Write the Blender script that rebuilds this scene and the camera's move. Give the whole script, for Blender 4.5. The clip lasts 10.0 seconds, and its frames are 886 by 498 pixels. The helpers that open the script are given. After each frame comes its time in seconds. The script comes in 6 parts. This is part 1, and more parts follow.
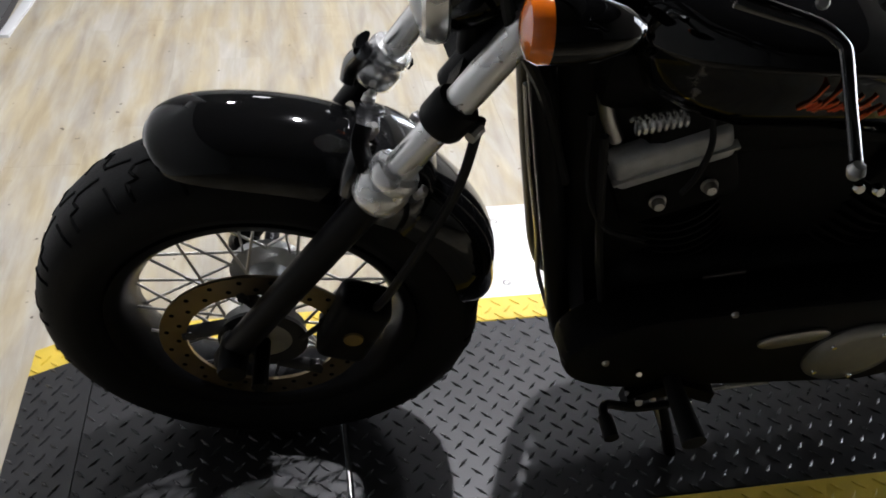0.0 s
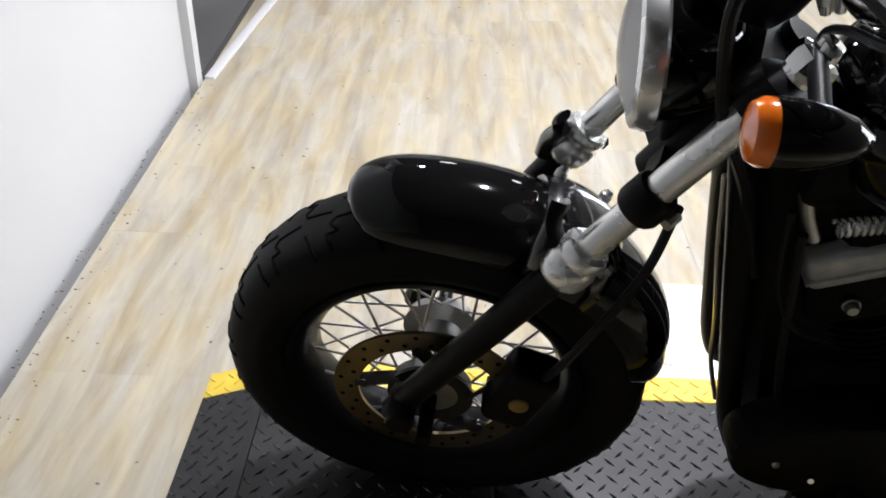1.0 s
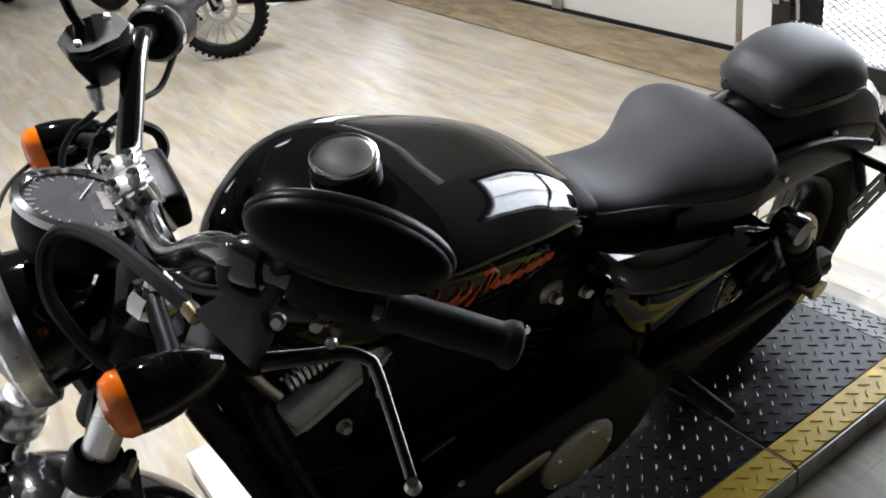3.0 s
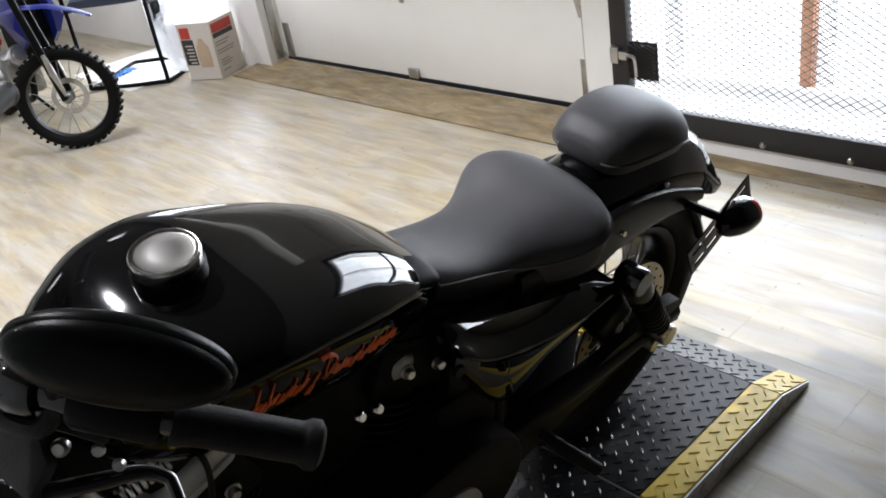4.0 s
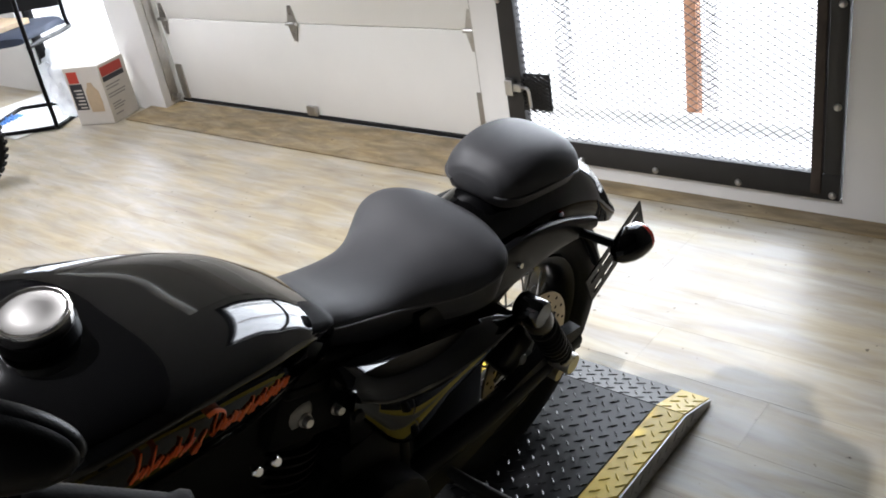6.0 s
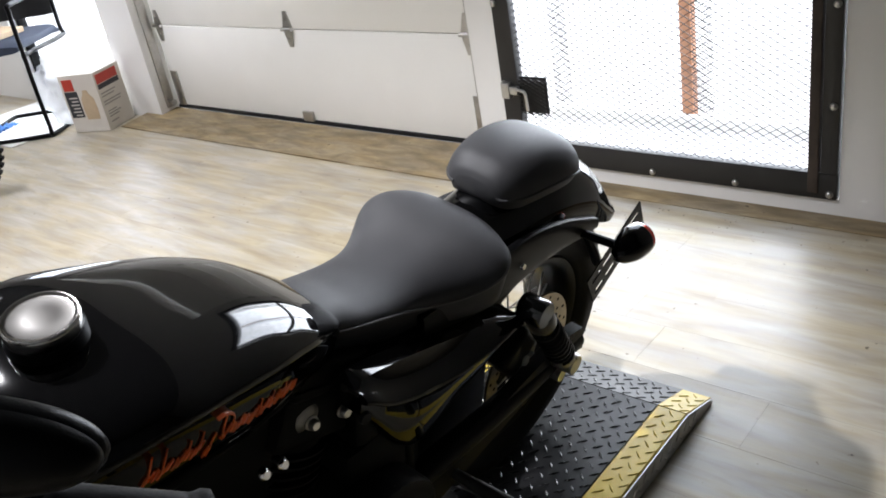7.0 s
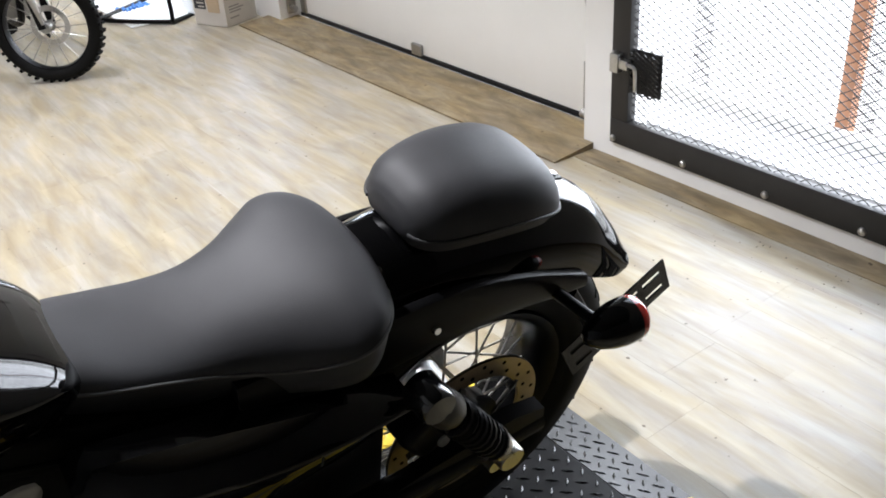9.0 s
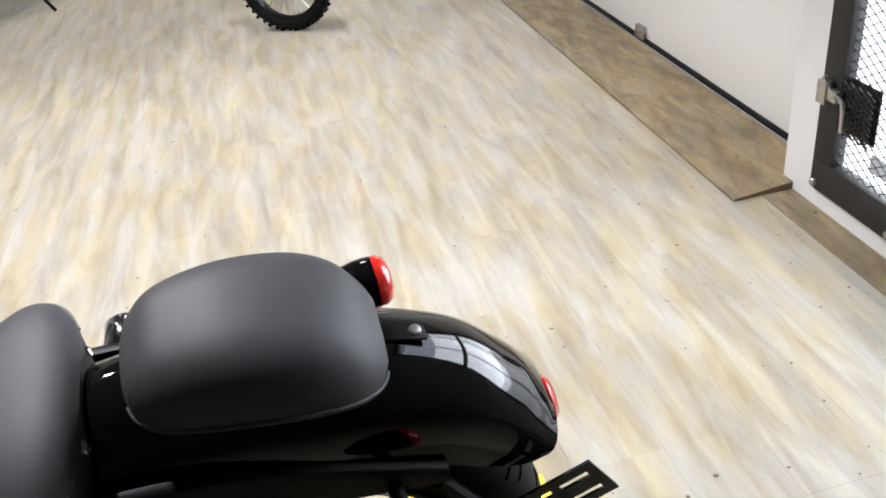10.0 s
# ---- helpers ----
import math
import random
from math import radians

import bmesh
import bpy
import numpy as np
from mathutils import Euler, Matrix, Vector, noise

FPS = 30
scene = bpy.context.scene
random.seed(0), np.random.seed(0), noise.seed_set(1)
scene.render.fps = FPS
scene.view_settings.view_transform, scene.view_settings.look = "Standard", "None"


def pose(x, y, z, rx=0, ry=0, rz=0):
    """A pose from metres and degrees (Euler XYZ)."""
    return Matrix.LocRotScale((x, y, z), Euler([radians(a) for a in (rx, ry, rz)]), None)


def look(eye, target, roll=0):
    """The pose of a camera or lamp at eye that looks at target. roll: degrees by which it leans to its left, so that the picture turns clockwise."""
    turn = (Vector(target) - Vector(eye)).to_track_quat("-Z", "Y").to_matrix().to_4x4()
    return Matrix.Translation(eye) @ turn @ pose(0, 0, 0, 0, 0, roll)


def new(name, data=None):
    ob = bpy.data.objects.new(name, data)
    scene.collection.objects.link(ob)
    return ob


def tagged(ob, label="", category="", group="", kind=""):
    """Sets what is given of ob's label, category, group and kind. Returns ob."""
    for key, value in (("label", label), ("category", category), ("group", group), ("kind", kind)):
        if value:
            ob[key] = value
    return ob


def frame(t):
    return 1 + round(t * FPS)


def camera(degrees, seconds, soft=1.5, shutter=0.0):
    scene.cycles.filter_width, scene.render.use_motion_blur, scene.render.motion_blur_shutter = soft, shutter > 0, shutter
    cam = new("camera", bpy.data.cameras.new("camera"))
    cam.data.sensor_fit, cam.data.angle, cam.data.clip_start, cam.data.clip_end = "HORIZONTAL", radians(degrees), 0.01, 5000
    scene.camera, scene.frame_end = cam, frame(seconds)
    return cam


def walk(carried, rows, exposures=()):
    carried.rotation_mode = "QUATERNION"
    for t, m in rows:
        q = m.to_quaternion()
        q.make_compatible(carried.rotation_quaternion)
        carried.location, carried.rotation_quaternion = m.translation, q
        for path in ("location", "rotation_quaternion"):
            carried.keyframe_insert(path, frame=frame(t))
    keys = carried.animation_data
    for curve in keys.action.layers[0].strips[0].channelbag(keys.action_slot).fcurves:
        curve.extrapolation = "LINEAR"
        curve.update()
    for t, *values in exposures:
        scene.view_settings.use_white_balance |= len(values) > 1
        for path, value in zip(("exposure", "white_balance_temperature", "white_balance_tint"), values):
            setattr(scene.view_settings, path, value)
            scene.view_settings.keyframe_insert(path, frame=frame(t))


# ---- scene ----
cam = camera(54.0, 10.0, soft=1.8)
PATH = [
    (0, (0.115, 1.213, 1.194), (0.413, 2.762, -0.036), 2.8),
    (0.5, (0.087, 1.209, 1.204), (0.213, 2.816, 0.02), 2.8),
    (1, (0.066, 1.209, 1.221), (0.04, 2.853, 0.082), 1.9),
    (1.5, (0.091, 1.213, 1.264), (0.143, 2.869, 0.143), -1.6),
    (1.8, (0.126, 1.216, 1.299), (0.374, 2.861, 0.189), -4.1),
    (2, (0.157, 1.222, 1.314), (0.523, 2.872, 0.244), -6.5),
    (2.5, (0.209, 1.238, 1.325), (0.809, 2.829, 0.273), -7.8),
    (3, (0.262, 1.226, 1.327), (1.11, 2.715, 0.296), -9.9),
    (3.2, (0.277, 1.212, 1.337), (1.195, 2.682, 0.338), -10.1),
    (4.5, (0.335, 1.197, 1.325), (1.512, 2.521, 0.396), -10.5),
    (5, (0.344, 1.197, 1.329), (1.568, 2.484, 0.41), -10.3),
    (5.5, (0.352, 1.198, 1.324), (1.606, 2.457, 0.405), -10.1),
    (6, (0.352, 1.194, 1.323), (1.627, 2.44, 0.416), -10.1),
    (7.5, (0.336, 1.203, 1.323), (1.63, 2.44, 0.432), -10.9),
    (8, (0.431, 1.196, 1.306), (1.671, 2.495, 0.425), -14.1),
    (8.2, (0.524, 1.188, 1.287), (1.613, 2.61, 0.396), -12.5),
    (8.5, (0.627, 1.161, 1.287), (1.604, 2.65, 0.378), -9.5),
    (8.7, (0.703, 1.169, 1.275), (1.658, 2.659, 0.342), -11.5),
    (9, (0.883, 1.267, 1.227), (1.851, 2.709, 0.236), -4.4),
    (9.3, (1.083, 1.339, 1.241), (2.067, 2.762, 0.238), -6.2),
    (9.5, (1.204, 1.362, 1.233), (2.094, 2.844, 0.227), -9.6),
    (9.7, (1.352, 1.393, 1.199), (2.066, 2.967, 0.193), -6.5),
    (10, (1.537, 1.38, 1.244), (1.832, 3.027, 0.204), -7.1),
]
EXPOSURE = [(0.0, -0.22), (0.5, -0.02), (1.0, 0.06), (1.5, 0.07), (2.0, 0.03), (2.5, -0.03), (3.2, -0.08), (4.5, -0.14), (5.5, -0.08), (7.5, -0.08), (8.5, -0.06), (10.0, 0.0)]
walk(cam, [(t, look(eye, target, roll)) for t, eye, target, roll in PATH], EXPOSURE)

# ---------------------------------------------------------------- world and light
world = bpy.data.worlds.new("world")
scene.world = world
world.use_nodes = True
wn = world.node_tree
sky = wn.nodes.new("ShaderNodeTexSky")
sky.sky_type, sky.sun_disc = "NISHITA", False
sky.sun_elevation, sky.sun_rotation = radians(38), radians(150)
wn.links.new(sky.outputs[0], wn.nodes["Background"].inputs[0])
wn.nodes["Background"].inputs[1].default_value = 0.15


def area_lamp(name, m, sx, sy, watts, colour):
    data = bpy.data.lights.new(name, "AREA")
    data.shape, data.size, data.size_y, data.energy, data.color = "RECTANGLE", sx, sy, watts, colour
    ob = new(name, data)
    ob.matrix_world = m
    return ob


def bulb(name, x, y, z, watts, colour, size=0.05, cone=None, target=None):
    data = bpy.data.lights.new(name, "SPOT" if cone else "POINT")
    data.energy, data.color, data.shadow_soft_size = watts, colour, size
    if cone:
        data.spot_size, data.spot_blend = radians(cone), 0.6
    ob = new(name, data)
    ob.matrix_world = look((x, y, z), target or (x, y, 0))
    return ob


WARM, OUTSIDE = (0.985, 0.985, 1.05), (0.86, 0.94, 1.10)
CEILING = 3.0
LAMPS = [(0.72, 3.25, 480, 96), (-0.15, 4.5, 60, 140), (0.3, 6.6, 85, 140), (1.65, 5.4, 205, 124), (1.7, 7.4, 70, 130)]
for lx, ly, watts, cone in LAMPS:
    bulb("ceiling_spot_light", lx, ly, CEILING - 0.16, watts, WARM, 0.045 if ly < 5 else 0.16, cone)
area_lamp("gate_daylight", look((3.25, 2.55, 1.35), (0.0, 2.6, 0.4)), 1.1, 2.0, 46, OUTSIDE)
area_lamp("window_daylight", look((3.2, 6.56, 1.2), (0.0, 6.2, 0.3)), 1.05, 1.9, 46, OUTSIDE)

# ---------------------------------------------------------------- materials


def material(name, colour, rough=0.5, metal=0.0, vary=0.12, scale=30.0, bump=0.0, bump_scale=200.0, coat=0.0, spec=0.5, rough_vary=0.08, fine=4.0):
    """A plain procedural surface with colour and gloss that vary at two scales."""
    m = bpy.data.materials.new(name)
    m.use_nodes = True
    t = m.node_tree
    b = t.nodes["Principled BSDF"]
    b.inputs["Metallic"].default_value = metal
    b.inputs["Coat Weight"].default_value = coat
    b.inputs["Coat Roughness"].default_value = 0.03
    b.inputs["Specular IOR Level"].default_value = spec
    co = t.nodes.new("ShaderNodeTexCoord")
    n1, n2 = t.nodes.new("ShaderNodeTexNoise"), t.nodes.new("ShaderNodeTexNoise")
    n1.inputs["Scale"].default_value, n2.inputs["Scale"].default_value = scale, scale / fine / 2
    n1.inputs["Detail"].default_value = 6
    mix = t.nodes.new("ShaderNodeMath")
    mix.operation = "MULTIPLY_ADD"
    mix.inputs[1].default_value, mix.inputs[2].default_value = 0.5, 0.0
    add = t.nodes.new("ShaderNodeMath")
    add.operation = "MULTIPLY_ADD"
    add.inputs[1].default_value = 0.5
    for n in (n1, n2):
        t.links.new(co.outputs["Object"], n.inputs["Vector"])
    t.links.new(n1.outputs[0], mix.inputs[0])
    t.links.new(n2.outputs[0], add.inputs[0])
    t.links.new(mix.outputs[0], add.inputs[2])
    ramp = t.nodes.new("ShaderNodeValToRGB")
    c = Vector(colour)
    ramp.color_ramp.elements[0].position, ramp.color_ramp.elements[1].position = 0.3, 0.7
    ramp.color_ramp.elements[0].color = (*(c * (1 - vary)), 1)
    ramp.color_ramp.elements[1].color = (*[min(1, v * (1 + vary)) for v in c], 1)
    t.links.new(add.outputs[0], ramp.inputs[0])
    t.links.new(ramp.outputs[0], b.inputs["Base Color"])
    rm = t.nodes.new("ShaderNodeMapRange")
    rm.inputs["To Min"].default_value, rm.inputs["To Max"].default_value = max(0.01, rough - rough_vary), min(1, rough + rough_vary)
    t.links.new(add.outputs[0], rm.inputs["Value"])
    t.links.new(rm.outputs[0], b.inputs["Roughness"])
    if bump:
        n3, bp = t.nodes.new("ShaderNodeTexNoise"), t.nodes.new("ShaderNodeBump")
        n3.inputs["Scale"].default_value = bump_scale
        n3.inputs["Detail"].default_value = 4
        bp.inputs["Strength"].default_value, bp.inputs["Distance"].default_value = bump, 0.002
        t.links.new(co.outputs["Object"], n3.inputs["Vector"])
        t.links.new(n3.outputs[0], bp.inputs["Height"])
        t.links.new(bp.outputs[0], b.inputs["Normal"])
    return m


def glow(name, colour, strength):
    m = bpy.data.materials.new(name)
    m.use_nodes = True
    t = m.node_tree
    e = t.nodes.new("ShaderNodeEmission")
    e.inputs[0].default_value, e.inputs[1].default_value = (*colour, 1), strength
    t.links.new(e.outputs[0], t.nodes["Material Output"].inputs[0])
    return m


def glass(name, colour=(1, 1, 1), rough=0.02):
    m = bpy.data.materials.new(name)
    m.use_nodes = True
    b = m.node_tree.nodes["Principled BSDF"]
    b.inputs["Base Color"].default_value = (*colour, 1)
    b.inputs["Transmission Weight"].default_value = 1.0
    b.inputs["Roughness"].default_value = rough
    return m


def wood(name, dark, mid, light, rough=0.38, stretch=(9.0, 0.9, 9.0), per_object=True, tint=((0.99, 0.93, 0.785), (0.96, 0.98, 1.045))):
    """Plank wood: grain streaks along local Y, with a shade of its own for every plank."""
    m = bpy.data.materials.new(name)
    m.use_nodes = True
    t = m.node_tree
    b = t.nodes["Principled BSDF"]
    co, mp, info = t.nodes.new("ShaderNodeTexCoord"), t.nodes.new("ShaderNodeMapping"), t.nodes.new("ShaderNodeObjectInfo")
    mp.inputs["Scale"].default_value = stretch
    sh = t.nodes.new("ShaderNodeVectorMath")
    sh.operation = "MULTIPLY_ADD"
    comb = t.nodes.new("ShaderNodeCombineXYZ")
    for i in range(3):
        t.links.new(info.outputs["Random"], comb.inputs[i])
    sh.inputs[1].default_value = (0.03, 0.15, 0.0) if per_object else (0, 0, 0)
    t.links.new(comb.outputs[0], sh.inputs[0])
    geo = t.nodes.new("ShaderNodeNewGeometry")
    t.links.new(geo.outputs["Position"] if per_object else co.outputs["Object"], sh.inputs[2])
    t.links.new(sh.outputs[0], mp.inputs["Vector"])
    n1, n2 = t.nodes.new("ShaderNodeTexNoise"), t.nodes.new("ShaderNodeTexNoise")
    n1.inputs["Scale"].default_value, n1.inputs["Detail"].default_value, n1.inputs["Roughness"].default_value = 1.0, 3, 0.55
    n1.inputs["Distortion"].default_value = 0.6
    n2.inputs["Scale"].default_value, n2.inputs["Detail"].default_value, n2.inputs["Roughness"].default_value = 5.0, 5, 0.7
    t.links.new(mp.outputs[0], n1.inputs["Vector"])
    t.links.new(mp.outputs[0], n2.inputs["Vector"])
    s1 = t.nodes.new("ShaderNodeMath")
    s1.operation = "MULTIPLY_ADD"
    s1.inputs[1].default_value = 0.28
    t.links.new(n2.outputs[0], s1.inputs[0])
    s2 = t.nodes.new("ShaderNodeMath")
    s2.operation = "MULTIPLY_ADD"
    s2.inputs[1].default_value = 0.035 if per_object else 0.0
    t.links.new(info.outputs["Random"], s2.inputs[0])
    t.links.new(n1.outputs[0], s1.inputs[2])
    if per_object:
        # the print shows narrow strips, each with a tone of its own
        swap, strip, tone = t.nodes.new("ShaderNodeMapping"), t.nodes.new("ShaderNodeTexBrick"), t.nodes.new("ShaderNodeMath")
        swap.inputs["Rotation"].default_value = (0, 0, radians(90))
        t.links.new(geo.outputs["Position"], swap.inputs["Vector"])
        t.links.new(swap.outputs[0], strip.inputs["Vector"])
        strip.offset, strip.offset_frequency, strip.squash = 0.37, 3, 1.0
        for key, value in (("Scale", 1.0), ("Mortar Size", 0.0), ("Brick Width", 0.62), ("Row Height", 0.0585)):
            strip.inputs[key].default_value = value
        strip.inputs["Color1"].default_value, strip.inputs["Color2"].default_value = (0, 0, 0, 1), (1, 1, 1, 1)
        tone.operation = "MULTIPLY_ADD"
        tone.inputs[1].default_value = 0.12
        t.links.new(strip.outputs["Color"], tone.inputs[0])
        t.links.new(s1.outputs[0], tone.inputs[2])
        t.links.new(tone.outputs[0], s2.inputs[2])
    else:
        t.links.new(s1.outputs[0], s2.inputs[2])
    ramp = t.nodes.new("ShaderNodeValToRGB")
    cr = ramp.color_ramp
    cr.elements[0].position, cr.elements[0].color = 0.41, (*dark, 1)
    cr.elements[1].position, cr.elements[1].color = 1.10, (*light, 1)
    e = cr.elements.new(0.71)
    e.color = (*mid, 1)
    t.links.new(s2.outputs[0], ramp.inputs[0])
    # broad patches that turn from yellowish to grey
    n3 = t.nodes.new("ShaderNodeTexNoise")
    mp3 = t.nodes.new("ShaderNodeMapping")
    mp3.inputs["Scale"].default_value = (11.0, 2.8, 1.0)
    t.links.new(geo.outputs["Position"], mp3.inputs["Vector"])
    t.links.new(mp3.outputs[0], n3.inputs["Vector"])
    n3.inputs["Scale"].default_value, n3.inputs["Detail"].default_value = 1.3, 5
    r3 = t.nodes.new("ShaderNodeValToRGB")
    r3.color_ramp.elements[0].position, r3.color_ramp.elements[0].color = 0.38, (*tint[0], 1)
    r3.color_ramp.elements[1].position, r3.color_ramp.elements[1].color = 0.62, (*tint[1], 1)
    t.links.new(n3.outputs[0], r3.inputs[0])
    mul = t.nodes.new("ShaderNodeMix")
    mul.data_type, mul.blend_type = "RGBA", "MULTIPLY"
    mul.inputs["Factor"].default_value = 1.0
    t.links.new(ramp.outputs[0], mul.inputs[6])
    t.links.new(r3.outputs[0], mul.inputs[7])
    # small dark scuffs and specks
    n4 = t.nodes.new("ShaderNodeTexNoise")
    n4.inputs["Scale"].default_value, n4.inputs["Detail"].default_value = 38.0, 2
    t.links.new(geo.outputs["Position"], n4.inputs["Vector"])
    r4 = t.nodes.new("ShaderNodeValToRGB")
    r4.color_ramp.elements[0].position, r4.color_ramp.elements[0].color = 0.24, (0.25, 0.22, 0.18, 1)
    r4.color_ramp.elements[1].position, r4.color_ramp.elements[1].color = 0.29, (1, 1, 1, 1)
    t.links.new(n4.outputs[0], r4.inputs[0])
    mul2 = t.nodes.new("ShaderNodeMix")
    mul2.data_type, mul2.blend_type = "RGBA", "MULTIPLY"
    mul2.inputs["Factor"].default_value = 1.0
    t.links.new(mul.outputs[2], mul2.inputs[6])
    t.links.new(r4.outputs[0], mul2.inputs[7])
    t.links.new(mul2.outputs[2], b.inputs["Base Color"])
    rm = t.nodes.new("ShaderNodeMapRange")
    rm.inputs["To Min"].default_value, rm.inputs["To Max"].default_value = rough - 0.08, rough + 0.1
    t.links.new(n2.outputs[0], rm.inputs["Value"])
    t.links.new(rm.outputs[0], b.inputs["Roughness"])
    bp = t.nodes.new("ShaderNodeBump")
    bp.inputs["Strength"].default_value, bp.inputs["Distance"].default_value = 0.12, 0.001
    t.links.new(n2.outputs[0], bp.inputs["Height"])
    t.links.new(bp.outputs[0], b.inputs["Normal"])
    return m


FLOOR_WOOD = wood("vinyl_plank", (0.235, 0.200, 0.146), (0.352, 0.316, 0.244), (0.455, 0.423, 0.350), 0.38, (17.0, 2.6, 17.0))
PLYWOOD = wood("plywood", (0.13, 0.097, 0.055), (0.25, 0.195, 0.115), (0.40, 0.325, 0.205), 0.6, (22, 6.0, 22), False)
WHITE = material("white_wall_paint", (0.78, 0.77, 0.745), 0.55, vary=0.04, scale=6, bump=0.15, bump_scale=90)
# the same white wall, greyed to offset the strong spot and shade the pier
PARTITION = material("white_wall_greyed", (0.47, 0.47, 0.468), 0.5, vary=0.03, scale=5, bump=0.1, bump_scale=90)
SIDE_GREY = material("grey_side_and_south_wall", (0.20, 0.20, 0.205), 0.7, vary=0.12, scale=4)
DOOR_WHITE = material("white_door_enamel", (0.86, 0.85, 0.81), 0.4, vary=0.03, scale=4, bump=0.05, bump_scale=40)
# near black so the unseen ceiling bounces and reflects little light
CEIL = material("dark_unseen_ceiling", (0.07, 0.07, 0.068), 0.8, vary=0.05, scale=3)
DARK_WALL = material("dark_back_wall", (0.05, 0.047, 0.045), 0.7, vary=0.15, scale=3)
PLATE = material("black_tread_plate", (0.014, 0.014, 0.015), 0.42, 0.35, 0.35, 14, 0.1, 300, rough_vary=0.14)
PALE_PLATE = material("pale_galvanised_plate", (0.80, 0.80, 0.78), 0.38, 0.25, 0.08, 14, 0.1, 300)
PLATE_LUG = material("worn_black_lug", (0.055, 0.055, 0.057), 0.27, 0.7, 0.4, 60, 0.1, 300, rough_vary=0.12)
YELLOW = material("yellow_safety_paint", (0.66, 0.47, 0.045), 0.42, 0.0, 0.22, 18, 0.15, 250)
SILVER_PLATE = material("bare_tread_plate", (0.56, 0.55, 0.53), 0.40, 0.45, 0.2, 14, 0.1, 300)
PAINT = material("black_gloss_paint", (0.0028, 0.0028, 0.003), 0.05, 0.0, 0.2, 12, coat=0.34, spec=0.20, rough_vary=0.02)
RUBBER = material("tyre_rubber", (0.0065, 0.0065, 0.0065), 0.60, 0.0, 0.3, 40, 0.25, 500, spec=0.10)
SOFT = material("black_rubber", (0.008, 0.008, 0.0085), 0.5, 0.0, 0.25, 60, 0.15, 500, spec=0.2)
LEATHER = material("black_seat_vinyl", (0.034, 0.034, 0.036), 0.56, 0.0, 0.15, 30, 0.20, 900, spec=0.40)
WELT = material("grey_seat_welt", (0.09, 0.088, 0.085), 0.6, 0.0, 0.2, 60)
CHROME = material("chrome", (0.80, 0.80, 0.79), 0.07, 1.0, 0.04, 20, rough_vary=0.03)
POLISHED = material("polished_alloy_cap", (0.62, 0.60, 0.57), 0.13, 1.0, 0.05, 20, rough_vary=0.02)
FORK = material("polished_fork_steel", (0.88, 0.88, 0.87), 0.27, 0.85, 0.04, 20, rough_vary=0.05)
REFLECTOR = material("frosted_reflector", (0.93, 0.93, 0.93), 0.6, 0.0, 0.04, 20)
STEEL = material("brushed_steel", (0.50, 0.49, 0.47), 0.3, 1.0, 0.15, 60, 0.1, 400)
DISC = material("brake_disc_steel", (0.27, 0.215, 0.135), 0.32, 1.0, 0.25, 40, 0.1, 500)
ALU = material("cast_aluminium", (0.34, 0.34, 0.33), 0.42, 0.9, 0.15, 50, 0.2, 400)
BLACK_METAL = material("black_powder_coat", (0.0035, 0.0035, 0.004), 0.38, 0.0, 0.25, 40, 0.2, 600, spec=0.12)
ENGINE = material("black_wrinkle_engine", (0.003, 0.003, 0.003), 0.5, 0.0, 0.3, 40, 0.4, 700, spec=0.12)
BAR_GLOSS = material("black_gloss_enamel", (0.006, 0.006, 0.0065), 0.16, 0.0, 0.15, 30, coat=1.0, rough_vary=0.03)
SATIN = material("satin_black_shell", (0.005, 0.005, 0.0052), 0.30, 0.0, 0.2, 30, 0.1, 700, spec=0.13)
PERCH = material("dark_cast_alloy", (0.032, 0.031, 0.030), 0.42, 0.5, 0.25, 60, 0.25, 500)
ROCKER = material("dull_grey_alloy", (0.56, 0.56, 0.545), 0.5, 0.45, 0.25, 50, 0.3, 400)
GATE_PAINT = material("dark_gate_paint", (0.020, 0.019, 0.0185), 0.5, 0.2, 0.35, 12, 0.2, 200)
BRASS = material("aged_brass", (0.40, 0.30, 0.14), 0.35, 1.0, 0.3, 30)
RED = material("red_lens", (0.55, 0.02, 0.012), 0.12, coat=0.6)
AMBER = material("amber_lens", (1.0, 0.19, 0.006), 0.15, coat=0.8, vary=0.1)
ORANGE = material("orange_decal", (1.0, 0.15, 0.02), 0.3, coat=0.5)
CARD = material("white_cardboard", (0.62, 0.58, 0.52), 0.8, vary=0.08, scale=8, bump=0.1)
RED_PRINT = material("red_print", (0.50, 0.05, 0.03), 0.6)
DARK_PRINT = material("dark_print", (0.03, 0.03, 0.035), 0.6)
GREY_PRINT = material("grey_print", (0.30, 0.28, 0.26), 0.7)
TAN_PRINT = material("tan_print", (0.50, 0.38, 0.25), 0.7)
FILM = material("clear_plastic_film", (0.86, 0.88, 0.90), 0.12, vary=0.06, scale=10, bump=0.5, bump_scale=25)
FILM.node_tree.nodes["Principled BSDF"].inputs["Alpha"].default_value = 0.45
CLEAR = glass("clear_lens")
LENS = glass("moulded_lens_glass", (0.97, 0.97, 0.97), 0.10)
LENS.node_tree.nodes["Principled BSDF"].inputs["IOR"].default_value = 1.15
BLUE = material("blue_plastic", (0.010, 0.018, 0.17), 0.3, coat=0.3)
BLUE_CLOTH = material("blue_cloth", (0.10, 0.25, 0.60), 0.9)
SEAT_BLUE = material("blue_grey_upholstery", (0.030, 0.040, 0.065), 0.85, vary=0.2, scale=80)
POST = material("cedar_post", (0.42, 0.20, 0.11), 0.75, vary=0.25, scale=10)
